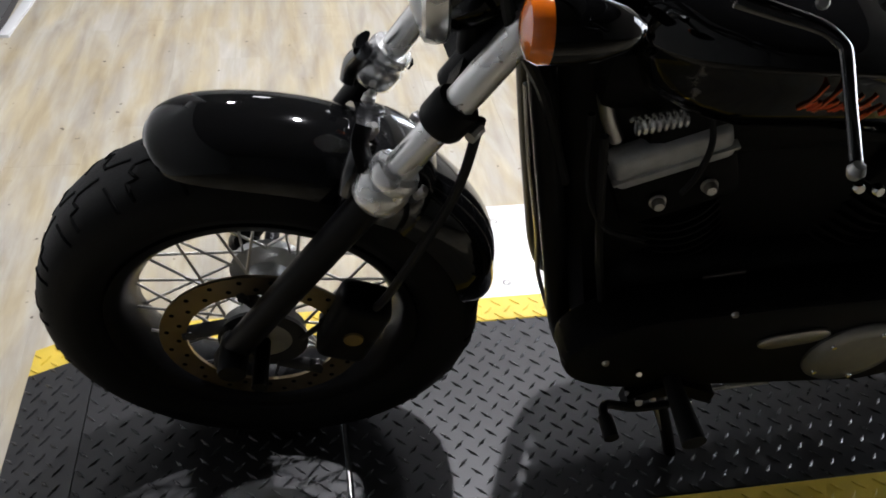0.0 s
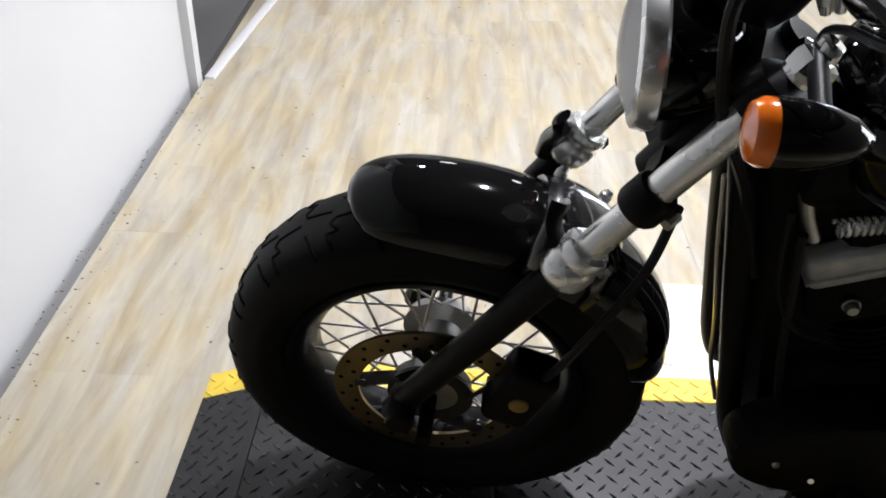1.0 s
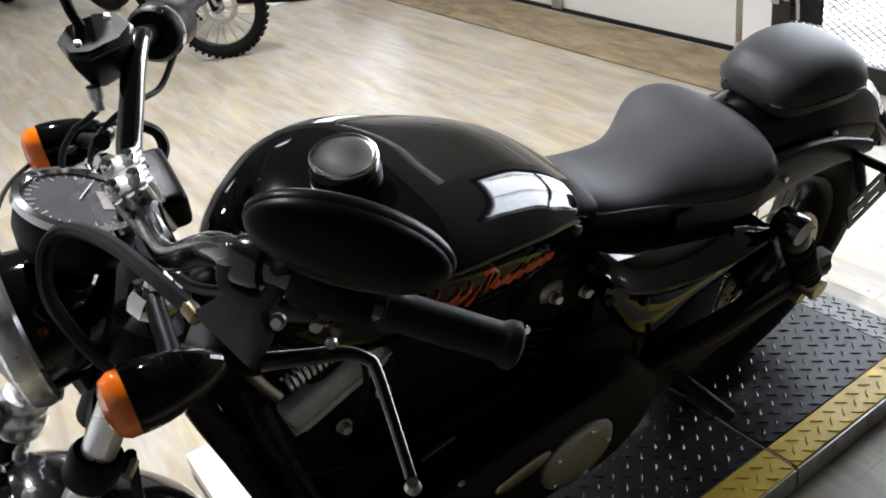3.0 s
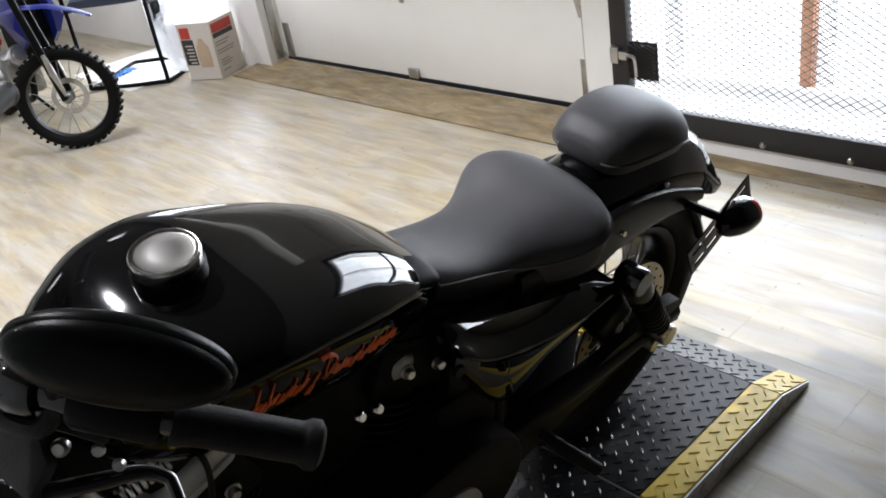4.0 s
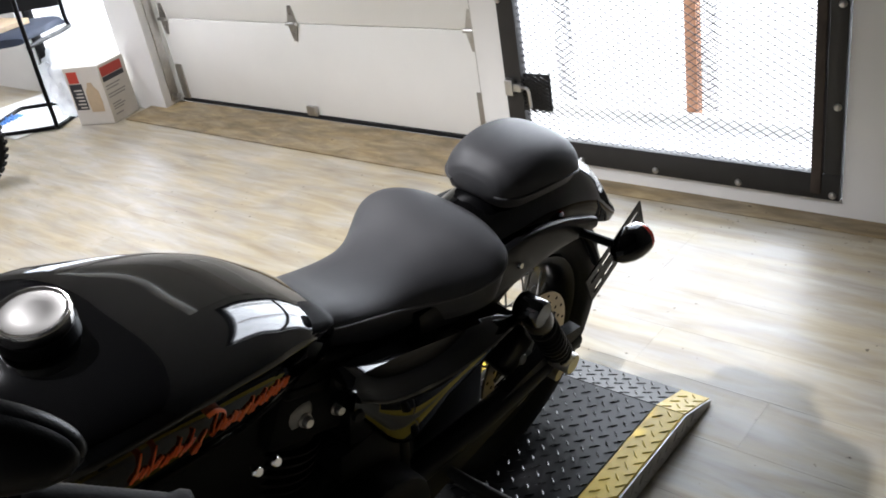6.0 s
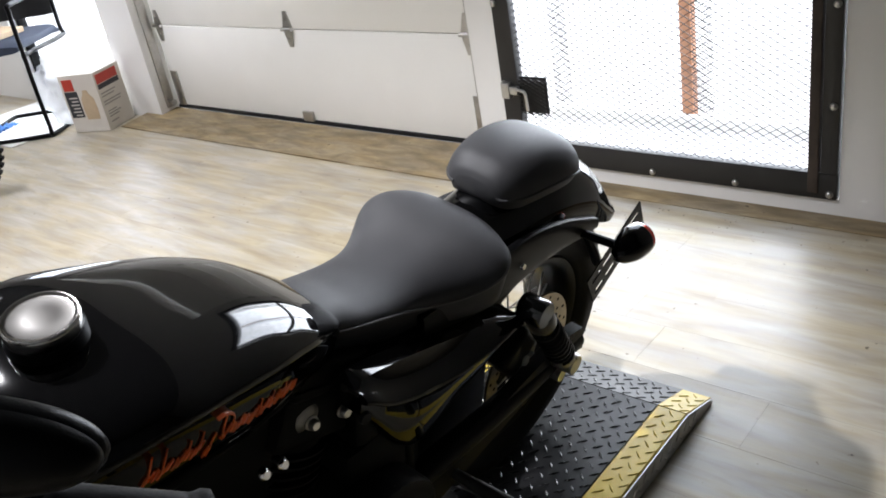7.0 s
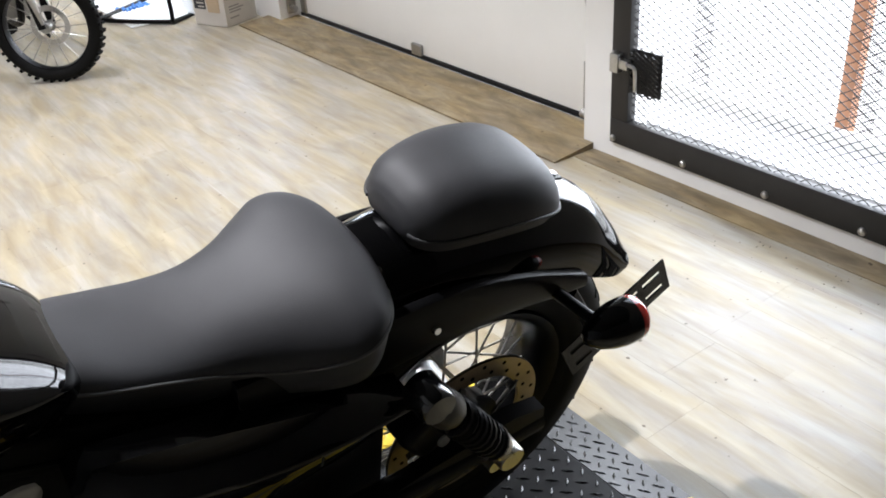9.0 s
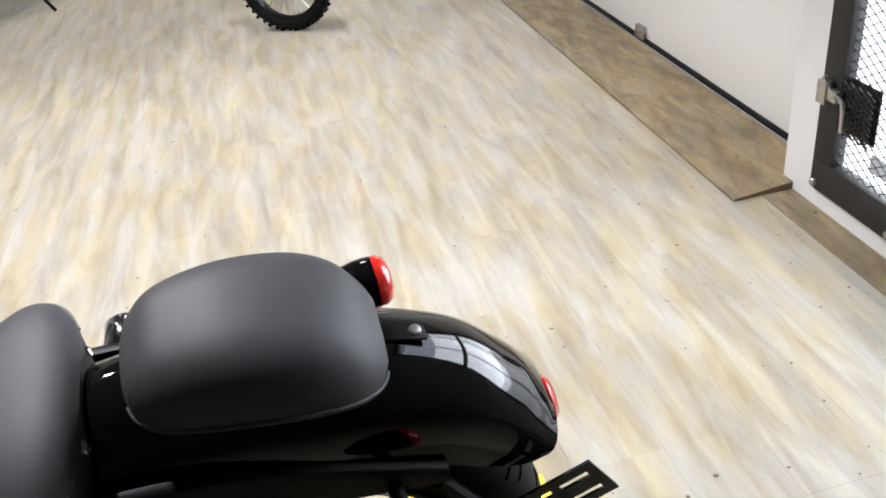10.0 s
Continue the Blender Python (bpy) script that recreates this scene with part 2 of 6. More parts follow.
CONCRETE = material("pale_concrete", (0.74, 0.73, 0.71), 0.85, vary=0.15, scale=5, bump=0.2)
GREEN = material("green_hose", (0.30, 0.36, 0.03), 0.5)
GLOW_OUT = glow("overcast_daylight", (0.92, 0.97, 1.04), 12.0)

# ---------------------------------------------------------------- mesh helpers


def part(name, bm, mat, parent=None, label="", smooth=40):
    """Links a bmesh as one mesh object under a thing or a part."""
    me = bpy.data.meshes.new(name)
    bmesh.ops.recalc_face_normals(bm, faces=bm.faces)
    bm.to_mesh(me)
    bm.free()
    me.materials.append(mat)
    return link(name, me, parent, label, smooth)


def link(name, me, parent=None, label="", smooth=0):
    if smooth:
        me.polygons.foreach_set("use_smooth", [True] * len(me.polygons))
        me.set_sharp_from_angle(angle=radians(smooth))
    ob = new(name, me)
    if parent is not None:
        ob.parent = parent
    if label:
        ob["label"] = label
    return ob


def empty(name, m=None):
    ob = new(name)
    ob.empty_display_size = 0.1
    if m is not None:
        ob.matrix_world = m
    return ob


def mbox(x0, x1, y0, y1, z0, z1, bevel=0.0, segs=2, bm=None):
    made = bmesh.new()
    bmesh.ops.create_cube(made, size=1)
    bmesh.ops.transform(made, matrix=Matrix.Translation(((x0 + x1) / 2, (y0 + y1) / 2, (z0 + z1) / 2)) @ Matrix.Diagonal((abs(x1 - x0), abs(y1 - y0), abs(z1 - z0), 1)), verts=made.verts)
    if bevel:
        bmesh.ops.bevel(made, geom=made.edges[:], offset=bevel, segments=segs, affect="EDGES", profile=0.5)
    return join(bm, made)


def join(bm, made):
    if bm is None:
        return made
    me = bpy.data.meshes.new("join")
    made.to_mesh(me)
    made.free()
    bm.from_mesh(me)
    bpy.data.meshes.remove(me)
    return bm


def moved(bm, m):
    bmesh.ops.transform(bm, matrix=m, verts=bm.verts)
    return bm


def smooth_path(points, per=6):
    """Catmull-Rom through the points."""
    p = [Vector(q) for q in points]
    if len(p) < 3:
        return p
    p = [2 * p[0] - p[1]] + p + [2 * p[-1] - p[-2]]
    out = []
    for i in range(1, len(p) - 2):
        a, b, c, d = p[i - 1], p[i], p[i + 1], p[i + 2]
        for k in range(per):
            s = k / per
            out.append(0.5 * (2 * b + (c - a) * s + (2 * a - 5 * b + 4 * c - d) * s * s + (3 * b - a - 3 * c + d) * s ** 3))
    return out + [p[-2]]


def tube(points, radius, segs=10, curve=True, per=6, bm=None, flat=1.0):
    """A round bar swept along points; radius is one number, or one for each given point."""
    pts = smooth_path(points, per) if curve else [Vector(q) for q in points]
    n = len(pts)
    radii = [radius] * n if isinstance(radius, (int, float)) else [float(r) for r in np.interp(np.linspace(0, len(points) - 1, n), range(len(points)), radius)]
    made = bmesh.new()
    rings, side = [], None
    for i, p in enumerate(pts):
        d = (pts[min(i + 1, n - 1)] - pts[max(i - 1, 0)]).normalized()
        if side is None:
            side = d.orthogonal().normalized()
        side = (side - d * side.dot(d)).normalized()
        up = d.cross(side)
        rings.append([made.verts.new(p + radii[i] * (math.cos(a) * side + flat * math.sin(a) * up)) for a in np.linspace(0, 2 * math.pi, segs, endpoint=False)])
    for a, b in zip(rings, rings[1:]):
        for k in range(segs):
            made.faces.new((a[k], a[(k + 1) % segs], b[(k + 1) % segs], b[k]))
    made.faces.new(rings[0][::-1])
    made.faces.new(rings[-1])
    return join(bm, made)


def lathe(profile, segs=32, m=None, bm=None, closed=False):
    """Turns (radius, height) pairs round the Z axis, then places them by m."""
    made = bmesh.new()
    rings = []
    for r, z in profile:
        if r < 1e-6:
            rings.append([made.verts.new((0, 0, z))])
        else:
            rings.append([made.verts.new((r * math.cos(a), r * math.sin(a), z)) for a in np.linspace(0, 2 * math.pi, segs, endpoint=False)])
    pairs = list(zip(rings, rings[1:])) + ([(rings[-1], rings[0])] if closed else [])
    for a, b in pairs:
        for k in range(segs):
            j = (k + 1) % segs
            if len(a) == 1 and len(b) == 1:
                continue
            if len(a) == 1:
                made.faces.new((a[0], b[j], b[k]))
            elif len(b) == 1:
                made.faces.new((a[k], a[j], b[0]))
            else:
                made.faces.new((a[k], a[j], b[j], b[k]))
    if m is not None:
        moved(made, m)
    return join(bm, made)


def along(p, d):
    """A pose at p whose Z axis points along d."""
    return Matrix.Translation(p) @ Vector(d).to_track_quat("Z", "Y").to_matrix().to_4x4()


def loft(rings, bm=None, cap=True):
    made = bmesh.new()
    vs = [[made.verts.new(p) for p in r] for r in rings]
    n = len(vs[0])
    for a, b in zip(vs, vs[1:]):
        for k in range(n):
            made.faces.new((a[k], a[(k + 1) % n], b[(k + 1) % n], b[k]))
    if cap:
        made.faces.new(vs[0][::-1])
        made.faces.new(vs[-1])
    return join(bm, made)


def oval(x, w, top, low, y=0.0, n=24, power=2.5, split=0.5):
    """A rounded cross-section at x. split: how far up the widest point lies."""
    mid = low + (top - low) * split
    out = []
    for a in np.linspace(0, 2 * math.pi, n, endpoint=False):
        c, s = math.cos(a), math.sin(a)
        k = (abs(c) ** power + abs(s) ** power) ** (-1 / power)
        out.append((x, y + w * k * c, mid + (top - mid if s > 0 else mid - low) * k * s))
    return out


def slab(outline, z0, z1, bevel=0.0, bm=None):
    """An upright prism over a flat outline of (x, y)."""
    made = bmesh.new()
    f = made.faces.new([made.verts.new((x, y, z0)) for x, y in outline])
    r = bmesh.ops.extrude_face_region(made, geom=[f])
    bmesh.ops.translate(made, vec=(0, 0, z1 - z0), verts=[v for v in r["geom"] if isinstance(v, bmesh.types.BMVert)])
    if bevel:
        bmesh.ops.bevel(made, geom=made.edges[:], offset=bevel, segments=2, affect="EDGES", profile=0.5)
    return join(bm, made)


# ---------------------------------------------------------------- the room


def structure(ob, label, category):
    return tagged(ob, label, category, kind="structure")


def wall(name, boxes, mat, label):
    bm = bmesh.new()
    for b in boxes:
        mbox(*b, bm=bm)
    return structure(part(name, bm, mat, smooth=0), label, "wall")


XW = 2.88
wall("wall_east", [(XW, 3.05, -1.6, 1.95, 0, CEILING), (XW, 3.05, 1.95, 3.18, 0, 0.055), (XW, 3.05, 1.95, 3.18, 2.12, CEILING),
                   (XW, 3.05, 3.18, 3.308, 0, CEILING), (XW, 3.05, 3.308, 5.64, 2.36, CEILING), (XW, 3.05, 5.64, 5.97, 0, CEILING),
                   (XW, 3.05, 5.97, 7.15, 0, 0.10), (XW, 3.05, 5.97, 7.15, 2.15, CEILING), (XW, 3.05, 7.15, 9.6, 0, CEILING)], WHITE,
     "white painted masonry wall with a gate and door openings")
# west wall and pier take the greyed white in place of dimmer light
wall("wall_west", [(-0.97, -0.836, -1.6, 3.86, -0.1, CEILING), (-0.97, -0.806, 3.86, 3.915, -0.4, CEILING), (-0.97, -0.836, 3.915, 4.88, 2.2, CEILING)], PARTITION, "smooth white partition wall, greyed against lamp glare, ending at a doorway")
wall("wall_west_pier", [(-1.6, -0.607, 4.88, 5.0, -0.4, CEILING)], PARTITION, "white wall end beside the doorway, its shade put into the grey")
wall("wall_west_far", [(-1.6, -1.45, 5.0, 9.6, 0, CEILING)], WHITE, "plain white far side wall")
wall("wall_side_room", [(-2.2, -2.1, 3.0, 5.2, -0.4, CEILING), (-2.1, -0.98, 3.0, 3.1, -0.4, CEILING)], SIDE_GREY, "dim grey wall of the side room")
wall("wall_north", [(-1.6, 3.05, 9.6, 9.72, 0, CEILING)], WHITE, "plain white end wall of the shop")
# unseen wall; its grey sets how much light returns to the bike
wall("wall_south", [(-0.98, 3.05, -1.72, -1.6, 0, CEILING)], SIDE_GREY, "unseen grey wall behind the lift, toned for bounce and reflections")
# out of view; its dark colour holds back bounce light
structure(part("ceiling", mbox(-2.2, 3.05, -1.72, 9.72, CEILING, CEILING + 0.1), CEIL, smooth=0), "plain unseen shop ceiling, near black to cut bounce light", "ceiling")
structure(part("trim", moved(mbox(-0.017, 0.017, 0.0, 0.955, -0.03, 0.010, 0.003), pose(-0.783, 3.918, 0, 0, 0, -4)), PARTITION), "white wooden threshold strip on the floor", "trim")
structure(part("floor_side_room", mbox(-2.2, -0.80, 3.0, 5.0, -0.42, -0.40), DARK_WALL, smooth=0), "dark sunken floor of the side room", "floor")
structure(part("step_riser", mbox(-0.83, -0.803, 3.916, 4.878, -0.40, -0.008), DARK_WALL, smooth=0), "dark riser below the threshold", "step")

# floor: a bed with separate planks laid along the room
floor = structure(part("floor", mbox(-0.80, 3.2, -1.72, 9.72, -0.2, -0.006), DARK_WALL, smooth=0), "yellowish grey wood-look plank floor, scuffed and glossy", "floor")
PW, PL = 0.182, 1.22
plank_bm = mbox(-PW / 2 + 0.0001, PW / 2 - 0.0001, -PL / 2 + 0.0001, PL / 2 - 0.0001, -0.005, 0, 0.0003, 1)
plank_me = bpy.data.meshes.new("plank")
plank_bm.to_mesh(plank_me)
plank_bm.free()
plank_me.materials.append(FLOOR_WOOD)


def lay_floor():
    rng = random.Random(4)
    for i in range(21):
        x = -0.800 + PW * (i + 0.5)
        y = -1.6 - rng.random() * PL
        while y < 9.5:
            y0, y1 = max(y, -1.6), min(y + PL, 9.6)
            if y1 - y0 > 0.03:
                ob = link("plank", plank_me, floor)
                ob.location = (x, (y0 + y1) / 2, 0)
                ob.scale.y = (y1 - y0) / PL
            y += PL


# ---------------------------------------------------------------- garage door
door = structure(empty("door_1", pose(3.0, 4.49, 0.048)), "closed white sectional garage door with steel hinges", "garage door")
for k in range(5):
    part("panel", mbox(0.0, 0.045, -1.14, 1.14, 0.456 * k + 0.002, 0.456 * (k + 1) - 0.002, 0.004, 2), DOOR_WHITE, door)


def hinge(y, z):
    bm = bmesh.new()
    for s in (-1, 1):
        made = bmesh.new()
        f = made.faces.new([made.verts.new(p) for p in ((0, -0.035, 0), (0, 0.035, 0), (0, 0.012, s * 0.085), (0, -0.012, s * 0.085))])
        r = bmesh.ops.extrude_face_region(made, geom=[f])
        bmesh.ops.translate(made, vec=(-0.004, 0, 0), verts=[v for v in r["geom"] if isinstance(v, bmesh.types.BMVert)])
        join(bm, made)
    tube([(-0.012, -0.035, 0), (-0.012, 0.035, 0)], 0.009, 10, False, bm=bm)
    tube([(-0.006, 0, 0.045), (-0.012, 0, 0.045)], 0.007, 6, False, bm=bm)
    tube([(-0.006, 0, -0.045), (-0.012, 0, -0.045)], 0.007, 6, False, bm=bm)
    return part("hinge", moved(bm, Matrix.Translation((0, y, z))), STEEL, door, "zinc plated hinge")


for k in (1, 2, 3):
    for y in (-1.08, 0.01, 1.10):
        hinge(y, 0.456 * k)
part("bottom_seal", mbox(-0.006, 0.05, -1.14, 1.14, -0.020, 0.0, 0.006), SOFT, door, "black rubber bottom seal")
part("bottom_bracket", mbox(-0.02, -0.001, -0.035, 0.035, 0.0, 0.05, 0.004), STEEL, door)
for s in (-1, 1):
    part("corner_bracket", mbox(-0.008, -0.001, s * 1.09 - 0.03, s * 1.09 + 0.03, 0.0, 0.20, 0.002), STEEL, door)
    part("roller", tube([(-0.05, s * 1.10, 0.03), (-0.05, s * 1.15, 0.03)], 0.016, 12, False), STEEL, door)
    part("track", mbox(-0.075, -0.025, s * 1.145 - 0.006, s * 1.145 + 0.006, 0.0, 2.25, 0.002), STEEL, door)

# plywood ramp in front of the door
bm = bmesh.new()
v = [[bm.verts.new((x, y, z)) for x, z in ((2.70, 0.0), (2.70, 0.006), (2.985, 0.032), (2.985, 0.0))] for y in (3.262, 5.80)]
v2 = v[0], v[1]
for k in range(4):
    bm.faces.new((v2[0][k], v2[0][(k + 1) % 4], v2[1][(k + 1) % 4], v2[1][k]))
bm.faces.new(v2[0][::-1])
bm.faces.new(v2[1])
moved(bm, Matrix.Translation((0, 0, 0.001)))
tagged(part("plywood_ramp", bm, PLYWOOD, smooth=0), "worn brown plywood ramp board before the garage door", "ramp")

structure(part("trim_floor_edge", mbox(2.785, XW - 0.001, -1.6, 3.255, 0.0005, 0.003), PLYWOOD, smooth=0), "bare brown floor strip along the wall", "trim")

# ---------------------------------------------------------------- steel gate
gate = structure(empty("gate_1", pose(2.875, 0, 0)), "closed dark steel security gate of expanded mesh", "gate")
GY0, GY1, GZ0, GZ1 = 1.955, 3.175, 0.058, 2.12
for name, b in (("bottom_rail", (GY0, GY1, GZ0, GZ0 + 0.085)), ("top_rail", (GY0, GY1, GZ1 - 0.06, GZ1)), ("middle_rail", (GY0 + 0.05, GY1 - 0.075, 1.12, 1.18)), ("left_stile", (GY1 - 0.075, GY1, GZ0 + 0.085, GZ1 - 0.06)), ("right_stile", (GY0, GY0 + 0.05, GZ0 + 0.085, GZ1 - 0.06))):
    part(name, mbox(-0.008, 0.03, *b, 0.003), GATE_PAINT, gate)
part("hinge_bar", mbox(-0.016, 0.02, GY0 + 0.054, GY0 + 0.085, GZ0 + 0.02, GZ1 - 0.06, 0.003), material("rusty_steel", (0.050, 0.038, 0.031), 0.7, 0.3, 0.5, 20), gate, "rust-stained hinge bar")
bolt_bm = lathe([(0, 0.009), (0.007, 0.008), (0.011, 0.004), (0.012, 0), (0.012, -0.003), (0, -0.003)], 12, along((0, 0, 0), (-1, 0, 0)))
bolt_me = bpy.data.meshes.new("bolt")
bolt_bm.to_mesh(bolt_me)
bolt_bm.free()
bolt_me.materials.append(STEEL)
for y, z in [(3.159 - 0.296 * k, 0.076) for k in range(5)] + [(3.163, 0.36 + 0.3 * k) for k in range(6)] + [(1.972, 0.36 + 0.3 * k) for k in range(6)]:
    ob = link("bolt", bolt_me, gate, smooth=40)
    ob.location = (-0.009, y, z)


def expanded_mesh(y0, y1, z0, z1, dy, dz, r, x=0.0):
    """Diamond lattice of flat strands."""
    bm = bmesh.new()
    verts, faces = [], []

    def strand(a, b):
        a, b = Vector(a), Vector(b)
        d = (b - a).normalized()
        s = Vector((0, -d.z, d.y)) * r
        n = len(verts)
        for p in (a, b):
            for o in ((-r * 0.9, 1), (r * 0.9, 1), (r * 0.9, -1), (-r * 0.9, -1)):
                verts.append(p + s * o[1] + Vector((o[0], 0, 0)))
        for k in range(4):
            faces.append((n + k, n + (k + 1) % 4, n + 4 + (k + 1) % 4, n + 4 + k))
    ny, nz = int((y1 - y0) / dy), int((z1 - z0) / dz)
    for j in range(nz):
        for i in range(ny + 1):
            yc, zc = y0 + dy * (i + 0.5 * (j % 2)), z0 + dz * j
            for s in (-1, 1):
                ye = yc + s * dy / 2
                if y0 - 0.001 <= ye <= y1 + 0.001 and yc <= y1:
                    strand((x, yc, zc), (x, ye, zc + dz))
    me = bpy.data.meshes.new("wire")
    me.from_pydata([tuple(p) for p in verts], [], faces)
    bm.free()
    me.materials.append(GATE_PAINT)
    return me


link("wire_mesh", expanded_mesh(GY0 + 0.085, GY1 - 0.06, GZ0 + 0.07, GZ1 - 0.06, 0.042, 0.0125, 0.0012, 0.011), gate, "dark expanded steel mesh")
link("lock_guard", expanded_mesh(2.985, 3.115, 0.245, 0.385, 0.030, 0.0075, 0.0020, -0.004), gate, "dark mesh guard plate behind the latch")
part("guard_backing", mbox(0.0135, 0.0155, 2.985, 3.112, 0.245, 0.385), GATE_PAINT, gate)
bm = mbox(-0.03, -0.009, 3.09, 3.15, 0.325, 0.355, 0.003)
mbox(-0.035, -0.009, 3.125, 3.16, 0.31, 0.37, 0.003, bm=bm)
latch = part("latch", bm, STEEL, gate, "zinc plated slide latch")
part("latch_handle", tube([(-0.03, 3.09, 0.345), (-0.036, 3.06, 0.345), (-0.036, 3.05, 0.33), (-0.034, 3.048, 0.27)], 0.006, 8), STEEL, latch)

# outdoors, seen through the gate and the window
structure(part("ground", mbox(3.05, 14, -6, 16, -0.25, -0.01), CONCRETE, smooth=0), "pale sunlit concrete outside the gate", "ground")
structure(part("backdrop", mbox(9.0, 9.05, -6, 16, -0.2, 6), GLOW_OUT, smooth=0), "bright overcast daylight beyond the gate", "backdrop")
screen = empty("outer_screen", pose(3.51, 0, 0))
tagged(screen, "grey mesh screen with a reddish timber post outside", "screen")
part("timber_post", mbox(0.03, 0.08, 2.730, 2.78, -0.01, 2.4, 0.004), POST, screen, "reddish brown timber post")
part("bottom_rail", mbox(-0.02, 0.03, 1.5, 3.6, -0.01, 0.03, 0.004), CONCRETE, screen)
for y in (2.67, 3.33):
    me = expanded_mesh(y - 0.045, y + 0.045, 0.05, 2.3, 0.022, 0.0075, 0.0011, 0.0)
    link("mesh_strip", me, screen)

# window bay beyond the pillar
win = structure(empty("window_1", pose(2.93, 6.56, 0.1)), "tall bright shop window with a slim frame", "window")
for b in ((-0.59, -0.55, 0, 2.05), (0.55, 0.59, 0, 2.05), (-0.55, 0.55, 0, 0.05), (-0.55, 0.55, 2.0, 2.05)):
    part("window_frame", mbox(0, 0.06, *b, 0.004), BLACK_METAL, win)
for b in ((-0.55, 0.55),):
    pane = part("pane", mbox(0.03, 0.036, b[0], b[1], 0.05, 2.0), CLEAR, win, smooth=0)
    pane.visible_shadow = False

# ---------------------------------------------------------------- lift platform
lift = tagged(empty("lift_platform", pose(0, 0, 0)), "low black tread-plate lift platform with yellow edges", "lift platform")
LXF, LX0, LXC, LX1, LY0, LY1, LH = -0.410, -0.278, 1.745, 1.868, 1.914, 2.484, 0.055
YB = 0.068
SEAMS = (0.150, 1.318)
STRETCHES = ((LX0, SEAMS[0] - 0.003), (SEAMS[0] + 0.003, SEAMS[1] - 0.003), (SEAMS[1] + 0.003, LXC))


def deck(x0, x1, y0, y1, name, mat, lab=""):
    return part(name, mbox(x0, x1, y0, y1, 0.0, LH, 0.002, 1), mat, lift, lab)


for x0, x1 in STRETCHES:
    deck(x0, x1, LY0 + YB, LY1 - YB, "deck_plate", PLATE)
    deck(x0, x1, LY0, LY0 + YB - 0.0003, "edge_strip", YELLOW, "worn yellow painted edge strip")
    deck(x0, x1, LY1 - YB + 0.0003, LY1, "edge_strip", YELLOW, "worn yellow painted edge strip")
    part("side_plate", mbox(x0, x1, LY0 - 0.004, LY0 - 0.0003, 0.001, LH - 0.004), SILVER_PLATE, lift, "bare steel side plate")


def ramp(y0, y1, mat, name, front=False):
    bm = bmesh.new()
    sec = [(LX0 - 0.0005, 0.0), (LX0 - 0.0005, LH), (LXF, 0.008), (LXF, 0.0)] if front else [(LXC + 0.0005, 0.0), (LXC + 0.0005, LH), (LX1, 0.014), (LX1, 0.0)]
    r = [[bm.verts.new((x, y, z)) for x, z in sec] for y in (y0, y1)]
    for k in range(4):
        bm.faces.new((r[0][k], r[0][(k + 1) % 4], r[1][(k + 1) % 4], r[1][k]))
    bm.faces.new(r[0][::-1])
    bm.faces.new(r[1])
    return part(name, bm, mat, lift, smooth=0)


bm = bmesh.new()
r = [[bm.verts.new((x, y, z)) for x, z in ((LXC + 0.001, 0.001), (LXC + 0.001, LH - 0.004), (LX1, 0.011), (LX1, 0.001))] for y in (LY0 - 0.004, LY0 - 0.0003)]
for k in range(4):
    bm.faces.new((r[0][k], r[0][(k + 1) % 4], r[1][(k + 1) % 4], r[1][k]))
bm.faces.new(r[0][::-1])
bm.faces.new(r[1])
part("side_plate", bm, SILVER_PLATE, lift, "bare steel side plate of the ramp", smooth=0)
for front in (False, True):
    ramp(LY0, LY0 + YB - 0.0003, YELLOW, "ramp_edge", front)
    ramp(LY0 + YB, LY1 - YB, PLATE, "ramp_plate", front)
    ramp(LY1 - YB + 0.0003, LY1, YELLOW, "ramp_edge", front)
for x in SEAMS:
    part("seam_strip", mbox(x - 0.0016, x + 0.0010, LY0 + 0.01, LY1 - 0.01, 0.02, LH - 0.0015), STEEL, lift, "bright steel edge in the deck seam")


def lugs(x0, x1, y0, y1, mat, name, place, step=0.0190):
    """Raised tread lugs in rows that cross at right angles, joined into one mesh."""
    verts, faces = [], []
    n = 0
    for i in range(int((x1 - x0) / step)):
        u = x0 + step * (i + 0.5)
        a = radians(45 if i % 2 else -45)
        c, s = math.cos(a), math.sin(a)
        w = y0 + step * (0.5 + i % 2)
        while w < y1 - step / 3:
            for px, py, pz in ((-0.0135, 0, 0), (0, -0.0031, 0), (0.0135, 0, 0), (0, 0.0031, 0), (-0.0085, 0, 0.0023), (0.0085, 0, 0.0023)):
                verts.append(place(u + c * px - s * py, w + s * px + c * py, pz))
            for f in ((0, 1, 4), (1, 5, 4), (1, 2, 5), (2, 3, 5), (3, 4, 5), (3, 0, 4)):
                faces.append(tuple(n + k for k in f))
            n += 6
            w += 2 * step
    me = bpy.data.meshes.new(name)
    me.from_pydata(verts, [], faces)
    me.materials.append(mat)
    ob = link(name, me, lift)
    ob["kind"] = "stuff"
    return ob


def on_top(x, y, z):
    return (x, y, LH + z)


def on_front_ramp(x, y, z):
    f = (LX0 - x) / (LX0 - LXF)
    return (x - z * 0.3, y, LH + (0.008 - LH) * f + z)


def on_ramp(x, y, z):
    f = (x - LXC) / (LX1 - LXC)
    return (x + z * 0.3, y, LH + (0.014 - LH) * f + z)


